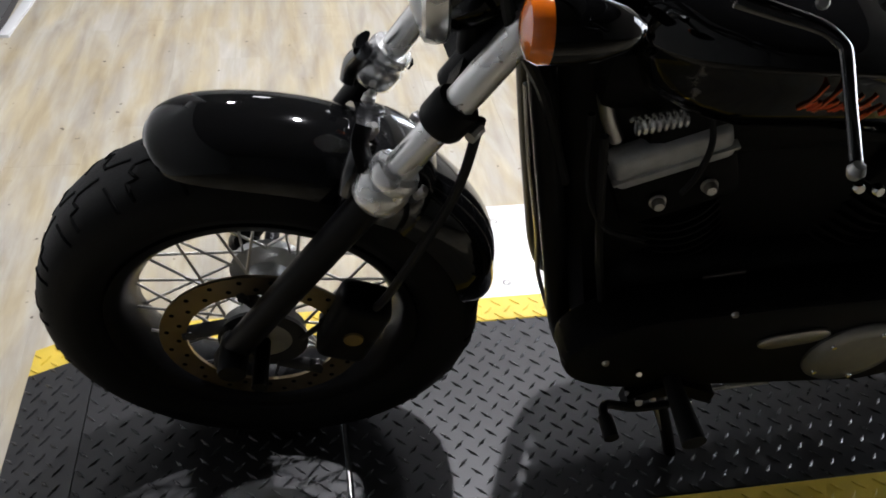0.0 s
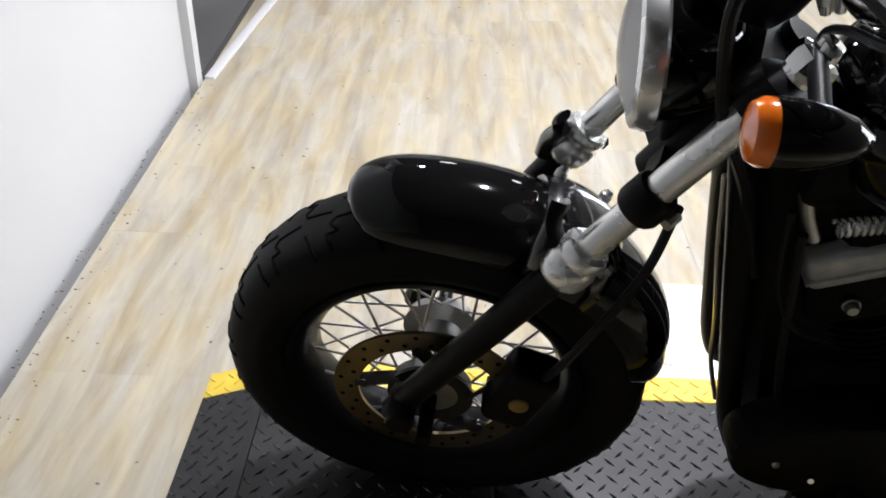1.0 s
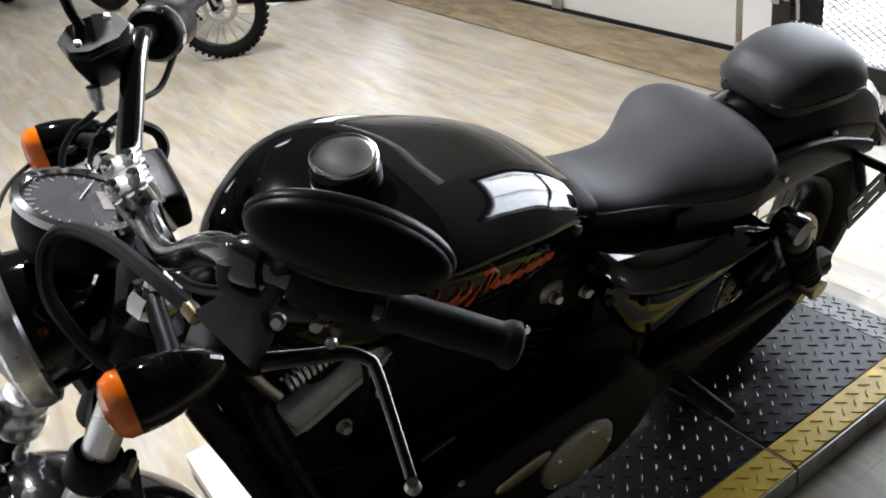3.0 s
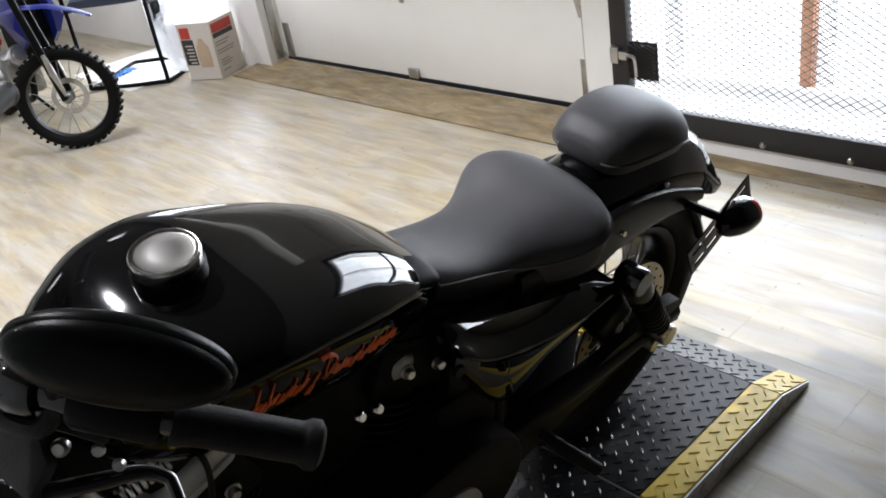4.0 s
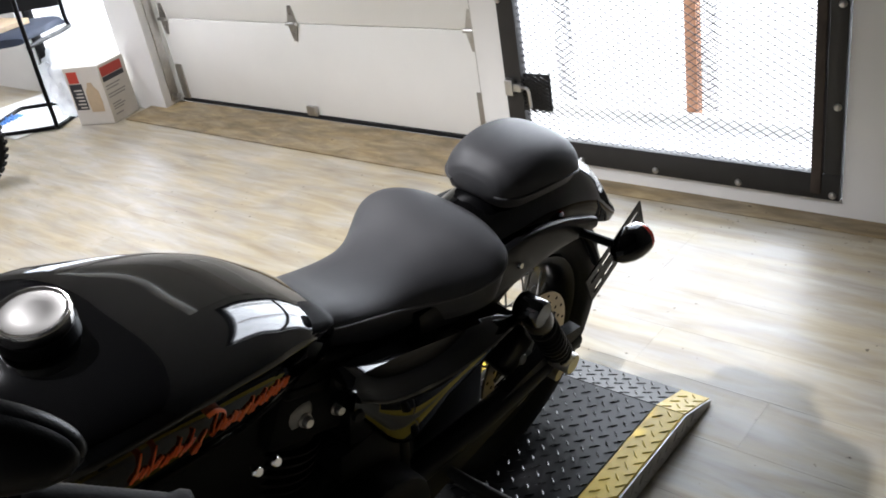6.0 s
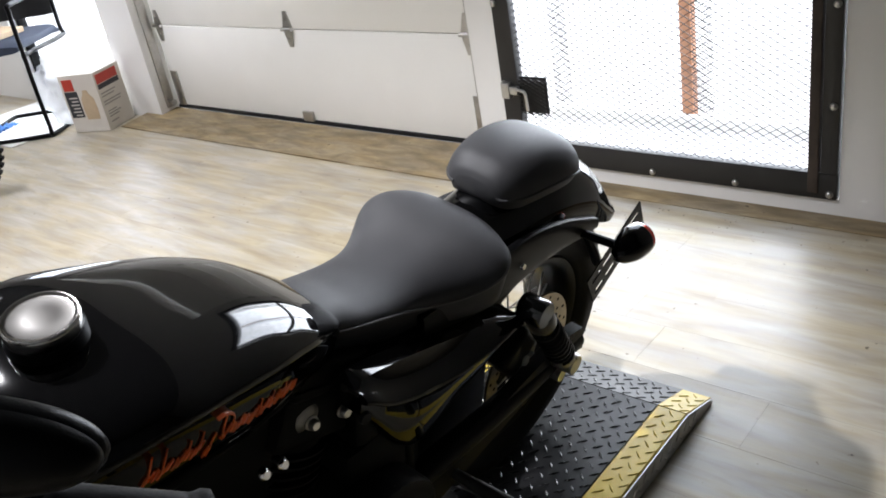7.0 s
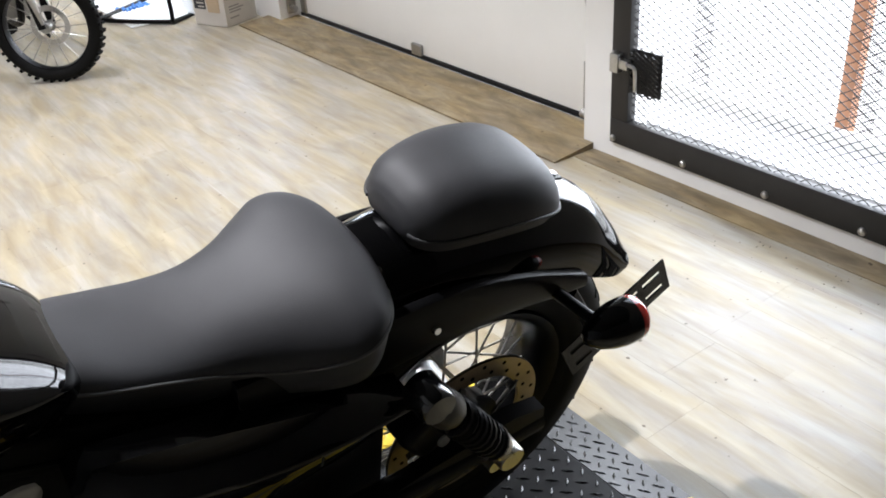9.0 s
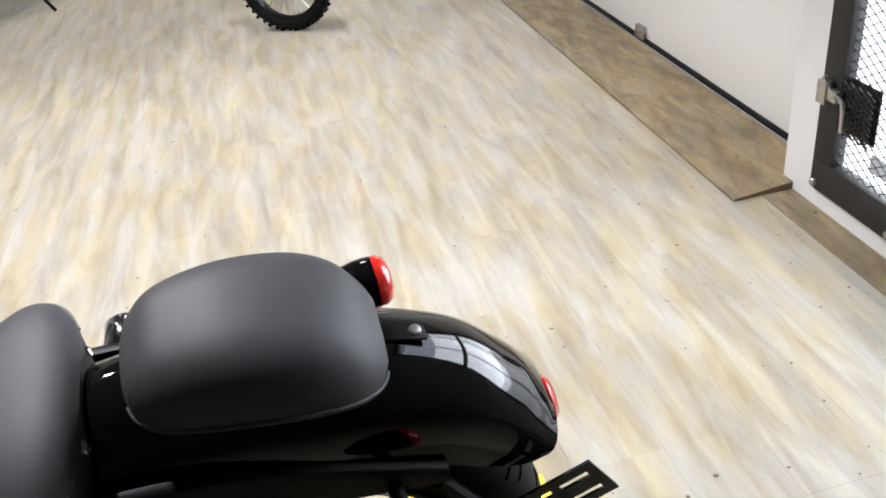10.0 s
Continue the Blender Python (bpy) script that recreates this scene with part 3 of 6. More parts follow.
for x0, x1 in STRETCHES:
    lugs(x0, x1, LY0 + YB, LY1 - YB, PLATE_LUG, "tread_relief", on_top)
    lugs(x0, x1, LY0, LY0 + YB, YELLOW, "tread_relief", on_top)
    lugs(x0, x1, LY1 - YB, LY1, YELLOW, "tread_relief", on_top)
    lugs(x0, x1, 0.004, LH - 0.004, SILVER_PLATE, "tread_relief", lambda x, z, o: (x, LY0 - 0.004 - o, z))
lugs(LXC, LXC + 0.060, 0.004, 0.042, SILVER_PLATE, "tread_relief", lambda x, z, o: (x, LY0 - 0.004 - o, z - 0.2 * (x - LXC)))
for x0, x1, place in ((LXC, LX1, on_ramp), (LXF, LX0, on_front_ramp)):
    lugs(x0, x1, LY0 + YB, LY1 - YB, PLATE_LUG, "tread_relief", place)
    lugs(x0, x1, LY0, LY0 + YB, YELLOW, "tread_relief", place)
    lugs(x0, x1, LY1 - YB, LY1, YELLOW, "tread_relief", place)

# bare steel side extension on the far side
side = tagged(empty("side_extension", pose(0, 0, 0)), "pale galvanised tread-plate extension beside the lift", "plate")
part("plate", mbox(0.43, 1.5, LY1 + 0.002, 2.80, 0.0, 0.05, 0.002, 1), PALE_PLATE, side)
lugs(0.432, 1.498, LY1 + 0.004, 2.798, PALE_PLATE, "tread_relief", lambda x, y, z: (x, y, 0.0500 + 0.4 * z)).parent = side
part("screw", lathe([(0, 0.003), (0.008, 0.002), (0.010, 0)], 12, Matrix.Translation((0.505, 2.53, 0.05))), STEEL, side)
part("screw", lathe([(0, 0.003), (0.008, 0.002), (0.010, 0)], 12, Matrix.Translation((0.52, 2.74, 0.05))), STEEL, side)

# ---------------------------------------------------------------- the motorcycle, leaning on its side stand
LEAN = 14.5
bike = tagged(empty("motorcycle", pose(0, 2.256, LH + 0.001, LEAN, 0, 0)), "black cruiser motorcycle with wire wheels leaning on its side stand", "motorcycle")
RAKE = radians(31.5)
AXIS = Vector((math.sin(radians(28.5)), 0, math.cos(radians(28.5))))
STEER_AT = Vector((0.115, 0, 0.307))
STEER = Matrix.Translation(STEER_AT) @ Matrix.Rotation(radians(-5.5), 4, AXIS) @ Matrix.Translation(-STEER_AT)
FA, RA = Vector((0.046, 0, 0.306)), Vector((1.457, 0, 0.307))


# the bars, lamp, dial and signals sit on the lowered upper clamp
LOWERED = Matrix.Translation((0.010, 0, -0.033))
UPPER_PARTS = {"handlebar", "headlamp", "speedometer", "turn_signal", "riser", "mirror", "lever_perch", "lever", "switch_housing", "brake_reservoir"}


def bpart(name, bm, mat, parent=None, label="", smooth=40, steer=False):
    if steer:
        moved(bm, STEER @ LOWERED if name in UPPER_PARTS or (parent is not None and parent.name.split(".")[0] in UPPER_PARTS) else STEER)
    return part(name, bm, mat, parent or bike, label, smooth)


def side_on(c):
    """A pose at c whose Z axis is the wheel's axle."""
    return Matrix.Translation(c) @ Matrix.Rotation(radians(90), 4, "X")


def tyre_mesh(c, outer, width, inner):
    h = width / 2
    prof = []
    for a in np.linspace(-180, 180, 40, endpoint=False):
        s, co = math.sin(radians(a)), math.cos(radians(a))
        r = (outer + inner) / 2 + (outer - inner) / 2 * (abs(co) ** 0.62) * (1 if co > 0 else -1)
        z = h * (abs(s) ** 0.72) * (1 if s > 0 else -1) * (1.0 if co > -0.3 else 0.93)
        prof.append((r, z))
    return lathe(prof, 96, side_on(c), closed=True)


def tread_groove(c, outer, width, inner, count, parent, steer):
    """Dark zigzag grooves that lie flush in the crown and run down both shoulders."""
    h = width / 2

    def on_tyre(f, a):
        s = max(-1.0, min(1.0, f))
        ang = math.asin(min(1.0, abs(s) ** 1.39))
        r = (outer + inner) / 2 + (outer - inner) / 2 * math.cos(ang) ** 0.62
        r -= 0.0016
        return Vector((c.x + r * math.cos(a), c.y - s * h, c.z + r * math.sin(a)))

    for k in range(count):
        a0 = 2 * math.pi * k / count
        for s in (-1, 1):
            a = a0 + (0 if s > 0 else math.pi / count)
            for legs in (((0.06, 0.00), (0.12, 0.13), (0.26, 0.15), (0.48, 0.11), (0.52, 0.16), (0.86, 0.135)), ((0.40, 0.275), (0.60, 0.25), (0.92, 0.225))):
                row = []
                for (f0, d0), (f1, d1) in zip(legs, legs[1:]):
                    row += [on_tyre(s * (f0 + (f1 - f0) * u), a + d0 + (d1 - d0) * u) for u in (0, 0.33, 0.67)]
                row.append(on_tyre(s * legs[-1][0], a + legs[-1][1]))
                bpart("tread_groove", tube(row, 0.0032, 6, False), GROOVE, parent, steer=steer)


# near-black that paints the shade inside tread grooves, disc holes and cap notches
GROOVE = material("groove_shadow_rubber", (0.004, 0.004, 0.004), 0.95, spec=0.05)


def spokes(c, r_hub, r_rim, hub_half, count, parent, steer):
    for k in range(count):
        s = 1 if k % 2 else -1
        a = 2 * math.pi * k / count
        b = a + radians(34) * (1 if (k // 2) % 2 else -1)
        p = c + Vector((r_hub * math.cos(b), s * hub_half, r_hub * math.sin(b)))
        q = c + Vector((r_rim * math.cos(a), s * 0.012, r_rim * math.sin(a)))
        bpart("spoke", tube([p, q], 0.0021, 6, False), STEEL, parent, steer=steer)


def wheel(name, c, outer, width, rim_r, disc_y, disc_r, steer):
    w = width / 2 * 1.22
    rim = bpart(name, lathe([(rim_r, -w * 0.62), (rim_r + 0.012, -w * 0.66), (rim_r + 0.014, -w * 0.58), (rim_r - 0.004, -w * 0.5), (rim_r - 0.016, -w * 0.2), (rim_r - 0.016, w * 0.2), (rim_r - 0.004, w * 0.5), (rim_r + 0.014, w * 0.58), (rim_r + 0.012, w * 0.66), (rim_r, w * 0.62), (rim_r - 0.010, w * 0.5), (rim_r - 0.024, w * 0.18), (rim_r - 0.024, -w * 0.18), (rim_r - 0.010, -w * 0.5)], 72, side_on(c), closed=True), BLACK_METAL, None, "black steel wire-wheel rim", steer=steer)
    tyre = bpart("tyre", tyre_mesh(c, outer, width, rim_r + 0.004), RUBBER, rim, "black road tyre with angled grooves", steer=steer)
    tread_groove(c, outer, width, rim_r + 0.004, 20, tyre, steer)
    bpart("hub", lathe([(0, -0.075), (0.03, -0.075), (0.055, -0.066), (0.058, -0.05), (0.034, -0.04), (0.03, 0), (0.034, 0.04), (0.058, 0.05), (0.055, 0.066), (0.03, 0.075), (0, 0.075)], 32, side_on(c)), ALU, rim, "silver wheel hub", steer=steer)
    spokes(c, 0.05, rim_r - 0.018, 0.052, 40, rim, steer)
    prof = [(disc_r, -0.0025), (disc_r, 0.0025), (disc_r - 0.036, 0.0025), (disc_r - 0.036, -0.0025)]
    disc = bpart("brake_disc", lathe(prof, 64, side_on(c + Vector((0, disc_y, 0))), closed=True), DISC, rim, "bronze-tinted drilled brake disc", steer=steer)
    bm = lathe([(0.062, -0.003), (0.062, 0.003), (0.04, 0.003), (0.04, -0.003)], 40, side_on(c + Vector((0, disc_y, 0))), closed=True)
    for k in range(5):
        a = 2 * math.pi * k / 5
        tube([c + Vector((0.055 * math.cos(a), disc_y, 0.055 * math.sin(a))), c + Vector(((disc_r - 0.03) * math.cos(a + 0.5), disc_y, (disc_r - 0.03) * math.sin(a + 0.5)))], 0.010, 8, False, bm=bm, flat=0.35)
        a += 0.5
        tube([c + Vector(((disc_r - 0.042) * math.cos(a), disc_y - 0.005, (disc_r - 0.042) * math.sin(a))), c + Vector(((disc_r - 0.042) * math.cos(a), disc_y + 0.005, (disc_r - 0.042) * math.sin(a)))], 0.008, 10, False, bm=bm)
    bpart("disc_carrier", bm, PERCH, disc, "dark disc carrier", steer=steer)
    bm = bmesh.new()
    for k in range(20):
        a = 2 * math.pi * k / 20
        for rr in (disc_r - 0.010, disc_r - 0.025):
            a2 = a + (0.157 if rr > disc_r - 0.02 else 0)
            p = c + Vector((rr * math.cos(a2), disc_y, rr * math.sin(a2)))
            tube([p + Vector((0, -0.0031, 0)), p + Vector((0, 0.0031, 0))], 0.0036, 8, False, bm=bm)
    bpart("disc_hole", bm, GROOVE, disc, steer=steer)
    return rim


wheel("front_wheel", FA, 0.306, 0.130, 0.203, -0.070, 0.140, True)
wheel("rear_wheel", RA, 0.307, 0.152, 0.194, -0.078, 0.140, False)


def arch(c, angles, radii, half, drop, thick=0.003, n=14):
    """A mudguard: a curved shell swept round an axle. angles in degrees; half: half width; drop: how far its flanks come down."""
    rings = []
    for a, r, h, d in zip(angles, radii, half, drop):
        out, inn = [], []
        for s in np.linspace(-1, 1, n):
            y = h * math.sin(s * math.pi / 2)
            rr = r - d * (1 - math.cos(s * math.pi / 2)) ** 1.15
            out.append((y, rr))
            inn.append((y * (1 - thick / h), rr - thick))
        ca, sa = math.cos(radians(a)), math.sin(radians(a))
        rings.append([(c.x + rr * ca, y, c.z + rr * sa) for y, rr in out + inn[::-1]])
    return loft(rings)


def spread(keys, n):
    """Even steps through key rows, rounded between them."""
    k = np.array(keys, float)
    k = np.vstack([2 * k[0] - k[1], k, 2 * k[-1] - k[-2]])
    cols = [[] for _ in range(k.shape[1])]
    for t in np.linspace(0, len(keys) - 1, n):
        i = min(int(t), len(keys) - 2)
        s = t - i
        a, b, c, d = k[i], k[i + 1], k[i + 2], k[i + 3]
        v = 0.5 * (2 * b + (c - a) * s + (2 * a - 5 * b + 4 * c - d) * s * s + (3 * b - a - 3 * c + d) * s ** 3)
        for col, x in zip(cols, v):
            col.append(float(x))
    return cols


# front mudguard, fork, brake
A, R, H, D = spread([(109, 0.348, 0.028, 0.018), (106.5, 0.356, 0.052, 0.036), (100, 0.360, 0.068, 0.052), (86, 0.357, 0.074, 0.060), (60, 0.356, 0.075, 0.062), (30, 0.350, 0.075, 0.062), (18, 0.337, 0.068, 0.056), (12, 0.330, 0.055, 0.040), (10, 0.326, 0.035, 0.02)], 60)
front_fender = bpart("front_fender", arch(FA, A, R, H, D), PAINT, None, "glossy black front mudguard", steer=True)
UP = Vector((math.sin(RAKE), 0, math.cos(RAKE)))
FOOT = Vector((0.012, 0, 0.332))


def fork_point(s, y, fwd=0.0):
    """A point s metres up the fork leg from the axle."""
    return FOOT + UP * s + Vector((-math.cos(RAKE), 0, math.sin(RAKE))) * fwd + Vector((0, y, 0))


FY = 0.105
for s in (-1, 1):
    y = s * FY
    slider = bpart("fork_slider", tube([fork_point(-0.04, y), fork_point(-0.028, y), fork_point(0.0, y), fork_point(0.345, y), fork_point(0.362, y)], [0.012, 0.017, 0.0195, 0.0205, 0.0205], 20, False), BLACK_METAL, None, "satin black fork slider", steer=True)
    bpart("slider_cap", lathe([(0.0, -0.006), (0.026, -0.006), (0.0300, -0.001), (0.0315, 0.004), (0.0315, 0.022), (0.0290, 0.027), (0.0270, 0.030), (0.0290, 0.034), (0.0290, 0.044), (0.026, 0.049), (0.0165, 0.051), (0, 0.051)], 28, along(fork_point(0.352, y), UP)), FORK, slider, "chrome slider cap", steer=True)
    bpart("cap_notch", moved(mbox(-0.006, 0.006, -0.0325, -0.027, 0.034, 0.045, 0.001), along(fork_point(0.352, y), UP)), GROOVE, slider, steer=True)
    bpart("fork_tube", tube([fork_point(0.39, y), fork_point(0.71, y)], 0.0176, 24, False), FORK, None, "polished fork tube", steer=True)
    collar = bpart("triple_clamp_collar", lathe([(0.0165, -0.020), (0.024, -0.019), (0.0268, -0.013), (0.0268, 0.012), (0.024, 0.018), (0.0165, 0.019)], 28, along(fork_point(0.492, y), UP)), BLACK_METAL, None, "black lower fork clamp", steer=True)
    bpart("pinch_bolt", tube([fork_point(0.492, y + 0.0) + Vector((0.022, -0.012, -0.022)), fork_point(0.492, y) + Vector((0.034, 0.002, -0.020))], 0.007, 8, False), STEEL, collar, steer=True)
    bpart("top_clamp_collar", lathe([(0.0, -0.022), (0.032, -0.022), (0.034, 0.0), (0.032, 0.016), (0.018, 0.026), (0, 0.028)], 24, along(fork_point(0.655, y), UP)), BLACK_METAL, None, steer=True)
    bpart("axle_clamp", lathe([(0, -0.03), (0.018, -0.03), (0.020, -0.026), (0.020, 0.026), (0.018, 0.03), (0, 0.03)], 20, side_on(FOOT + Vector((0, s * 0.115, 0)))), BLACK_METAL, slider, steer=True)
    # bracket that carries the mudguard
    bm = tube([fork_point(0.372, y * 0.95, 0.02), fork_point(0.395, y * 0.85, 0.045), fork_point(0.41, y * 0.72, 0.05)], 0.012, 10, flat=0.5)
    bpart("fender_bracket", bm, BLACK_METAL, front_fender, steer=True)
# brace that arches over the mudguard
A, R, H, D = spread([(69, 0.362, 0.082, 0.066), (66, 0.369, 0.086, 0.066), (60, 0.371, 0.090, 0.068), (54, 0.369, 0.086, 0.066), (51, 0.362, 0.082, 0.066)], 16)
brace = bpart("fork_brace", arch(FA, A, R, H, D, 0.008), BAR_GLOSS, None, "glossy black fork brace over the mudguard", steer=True)
for a, y, r in ((66, -0.062, 0.352), (55, -0.064, 0.352), (66, 0.058, 0.354), (55, 0.060, 0.354), (67, -0.020, 0.372), (54, 0.018, 0.372)):
    c = FA + Vector((r * math.cos(radians(a)), y, r * math.sin(radians(a))))
    bpart("brace_bolt", lathe([(0, 0.014), (0.0045, 0.014), (0.0055, 0.012), (0.0065, 0.009), (0.0085, 0.007), (0.0085, -0.006)], 12, along(c, (math.cos(radians(a)), y * 6, math.sin(radians(a))))), STEEL, brace, steer=True)
for s in (-1, 1):
    bpart("brace_ear", tube([fork_point(0.335, s * 0.098, 0.024), fork_point(0.362, s * 0.094, 0.034), fork_point(0.392, s * 0.078, 0.040)], [0.012, 0.013, 0.011], 12), BAR_GLOSS, brace, steer=True)
bpart("lower_triple_clamp", loft([[(p.x, p.y, p.z) for p in (fork_point(0.479, y, f), fork_point(0.505, y, f), fork_point(0.505, y, f - 0.035), fork_point(0.479, y, f - 0.035))] for y, f in ((-0.092, 0.012), (-0.05, -0.008), (0, -0.022), (0.05, -0.008), (0.092, 0.012))]), BLACK_METAL, None, steer=True)
bpart("upper_triple_clamp", loft([[(p.x, p.y, p.z) for p in (fork_point(0.64, y, f), fork_point(0.668, y, f), fork_point(0.668, y, f - 0.075), fork_point(0.64, y, f - 0.075))] for y, f in ((-0.1, 0.03), (-0.05, 0.015), (0, 0.0), (0.05, 0.015), (0.1, 0.03))]), BLACK_METAL, None, steer=True)
bpart("steering_stem", tube([fork_point(0.46, 0, -0.045), fork_point(0.68, 0, -0.045)], 0.03, 20, False), BLACK_METAL, None)
bpart("front_axle", tube([FA + Vector((0, -0.15, 0)), FA + Vector((0, 0.15, 0))], 0.011, 12, False), BLACK_METAL, None, steer=True)
# brake caliper behind the left leg
cal = bpart("brake_caliper", moved(mbox(-0.062, 0.062, -0.028, 0.03, -0.036, 0.036, 0.014, 3), Matrix.Translation(FA + Vector((0.125, -0.082, 0.055))) @ Matrix.Rotation(radians(-70), 4, "Y")), BLACK_METAL, None, "black front brake caliper", steer=True)
bpart("caliper_badge", lathe([(0, 0.003), (0.013, 0.003), (0.014, 0)], 20, along(FA + Vector((0.125, -0.110, 0.055)), (0, -1, 0))), BRASS, cal, "brass caliper plug", steer=True)
bpart("brake_hose", tube([fork_point(0.50, -0.10, -0.035), fork_point(0.40, -0.105, -0.075), fork_point(0.26, -0.11, -0.10), FA + Vector((0.16, -0.10, 0.12)), FA + Vector((0.125, -0.09, 0.06))], 0.006, 8), SOFT, None, "black rubber brake hose", steer=True)

# headlamp, gauge, indicators
HL = Vector((0.236, 0.0, 0.893))
HD = Vector((-1, 0, -0.06)).normalized()
lamp = bpart("headlamp", lathe([(0.084, 0.006), (0.082, -0.02), (0.078, -0.05), (0.066, -0.085), (0.045, -0.108), (0.02, -0.118), (0, -0.12)], 40, along(HL, HD) @ Matrix.Scale(0.885, 4)), PAINT, None, "black round headlamp shell", steer=True)
bpart("headlamp_ring", lathe([(0.086, -0.022), (0.092, -0.018), (0.094, -0.006), (0.091, 0.006), (0.084, 0.010), (0.080, 0.006), (0.084, -0.01)], 48, along(HL, HD) @ Matrix.Scale(0.885, 4), closed=True), FORK, lamp, "chrome headlamp ring", steer=True)
bpart("reflector", lathe([(0.080, 0.002), (0.06, -0.03), (0.03, -0.05), (0.0, -0.055)], 40, along(HL, HD) @ Matrix.Scale(0.885, 4)), REFLECTOR, lamp, steer=True)
bpart("headlamp_lens", lathe([(0.081, 0.004), (0.07, 0.014), (0.045, 0.023), (0.02, 0.027), (0, 0.028)], 40, along(HL, HD) @ Matrix.Scale(0.885, 4)), LENS, lamp, "clear domed headlamp lens", steer=True).visible_shadow = False
bpart("headlamp_bracket", tube([HL + Vector((0.05, 0, -0.06)), HL + Vector((0.05, 0, -0.10)), fork_point(0.53, 0, 0.0)], 0.013, 10), BLACK_METAL, lamp, steer=True)
GA = Vector((0.335, 0.0, 1.005))
GD = Vector((0.42, 0, 0.9)).normalized()
gauge = bpart("speedometer", lathe([(0.0, -0.07), (0.03, -0.068), (0.052, -0.055), (0.061, -0.03), (0.062, 0.0), (0.060, 0.006)], 40, along(GA, GD) @ Matrix.Scale(0.88, 4)), BLACK_METAL, None, "round black speedometer pod", steer=True)
bpart("bezel", lathe([(0.062, -0.004), (0.066, 0.0), (0.065, 0.008), (0.058, 0.010), (0.056, 0.004)], 40, along(GA, GD) @ Matrix.Scale(0.88, 4), closed=True), CHROME, gauge, steer=True)
bpart("dial", lathe([(0.058, 0.001), (0, 0.001)], 40, along(GA, GD) @ Matrix.Scale(0.88, 4)), material("dial_black", (0.02, 0.021, 0.023), 0.4), gauge, "dark speedometer dial", steer=True)
bm = bmesh.new()
for k in range(25):
    a = radians(-40 + 260 * k / 24)
    r0 = 0.046 if k % 3 else 0.042
    tube([(r0 * math.cos(a), r0 * math.sin(a), 0.0022), (0.052 * math.cos(a), 0.052 * math.sin(a), 0.0022)], 0.0005, 4, False, bm=bm)
tube([(0, 0, 0.003), (0.035, -0.02, 0.003)], 0.0009, 5, False, bm=bm)
bpart("dial_mark", moved(bm, along(GA, GD) @ Matrix.Scale(0.88, 4)), WHITE, gauge, steer=True)
bpart("dial_window", moved(mbox(-0.018, 0.018, -0.034, -0.02, 0.0012, 0.0025), along(GA, GD) @ Matrix.Scale(0.88, 4)), GREY_PRINT, gauge, steer=True)
bpart("gauge_glass", lathe([(0.058, 0.005), (0.04, 0.0075), (0, 0.009)], 40, along(GA, GD) @ Matrix.Scale(0.88, 4)), CLEAR, gauge, steer=True).visible_shadow = False


def indicator(c, d, lens, lens_label, steer, size=1.0, stalk=None):
    d = Vector(d).normalized()
    k = size
    body = bpart("turn_signal", lathe([(0.034 * k, 0.004), (0.0345 * k, -0.003), (0.034 * k, -0.016), (0.030 * k, -0.036), (0.022 * k, -0.056), (0.010 * k, -0.071), (0, -0.075)], 32, along(c, d)), PAINT, None, "black bullet turn signal", steer=steer)
    bpart("lens", lathe([(0.0335 * k, 0.002), (0.0335 * k, 0.012), (0.028 * k, 0.020), (0.015 * k, 0.024), (0, 0.025)], 32, along(c, d)), lens, body, lens_label, steer=steer)
    if stalk:
        bpart("stalk", tube([c - d * 0.035, (c - d * 0.035 + Vector(stalk)) / 2, stalk], 0.009, 10), BLACK_METAL, body, steer=steer)


indicator(Vector((0.315, -0.225, 0.974)), (-1, -0.02, 0), AMBER, "orange lens", True, size=0.82, stalk=(0.36, -0.12, 0.985))
indicator(Vector((0.332, 0.198, 0.952)), (-1, 0.02, 0), AMBER, "orange lens", True, size=0.86, stalk=(0.38, 0.10, 1.0))

# handlebars and controls, turned a little to the right with the wheel
BAR = [(0.508, -0.409, 1.063), (0.470, -0.376, 1.081), (0.425, -0.335, 1.100), (0.395, -0.290, 1.106), (0.386, -0.250, 1.092), (0.382, -0.215, 1.066), (0.374, -0.165, 1.026), (0.380, -0.105, 1.002), (0.390, -0.050, 0.990), (0.398, -0.010, 0.986), (0.406, 0.034, 0.986), (0.428, 0.072, 1.008), (0.452, 0.112, 1.030), (0.474, 0.146, 1.036), (0.510, 0.190, 1.014), (0.560, 0.265, 0.990), (0.610, 0.345, 0.965)]
handlebar = bpart("handlebar", tube(BAR, [0.0105] * 3 + [0.0122] * 11 + [0.0105] * 3, 18), BAR_GLOSS, None, "glossy black curved handlebar")
for y, z in ((-0.040, 1.015), (0.014, 0.998)):
    m = Matrix.Translation((0.380 + 0.2 * (y + 0.04), y, z)) @ Matrix.Rotation(radians(-6), 4, "Z") @ Matrix.Rotation(radians(-15), 4, "Y")
    bpart("riser", moved(mbox(-0.018, 0.018, -0.014, 0.014, -0.062, 0.0, 0.004), m), FORK, handlebar, "polished ribbed handlebar riser")
    for k in range(3):
        bpart("riser_rib", moved(tube([(-0.0125 + 0.0125 * k, -0.0145, -0.060), (-0.0125 + 0.0125 * k, -0.0145, -0.003)], 0.0048, 10), m), FORK, handlebar)
        bpart("riser_rib", moved(tube([(0.0185, -0.010 + 0.010 * k, -0.060), (0.0185, -0.010 + 0.010 * k, -0.003)], 0.0040, 10), m), FORK, handlebar)
    for dx in (-0.010, 0.010):
        bpart("riser_bolt", lathe([(0, 0.006), (0.004, 0.006), (0.006, 0.004), (0.006, -0.002)], 12, m @ Matrix.Translation((dx, 0, 0.001))), CHROME, handlebar)
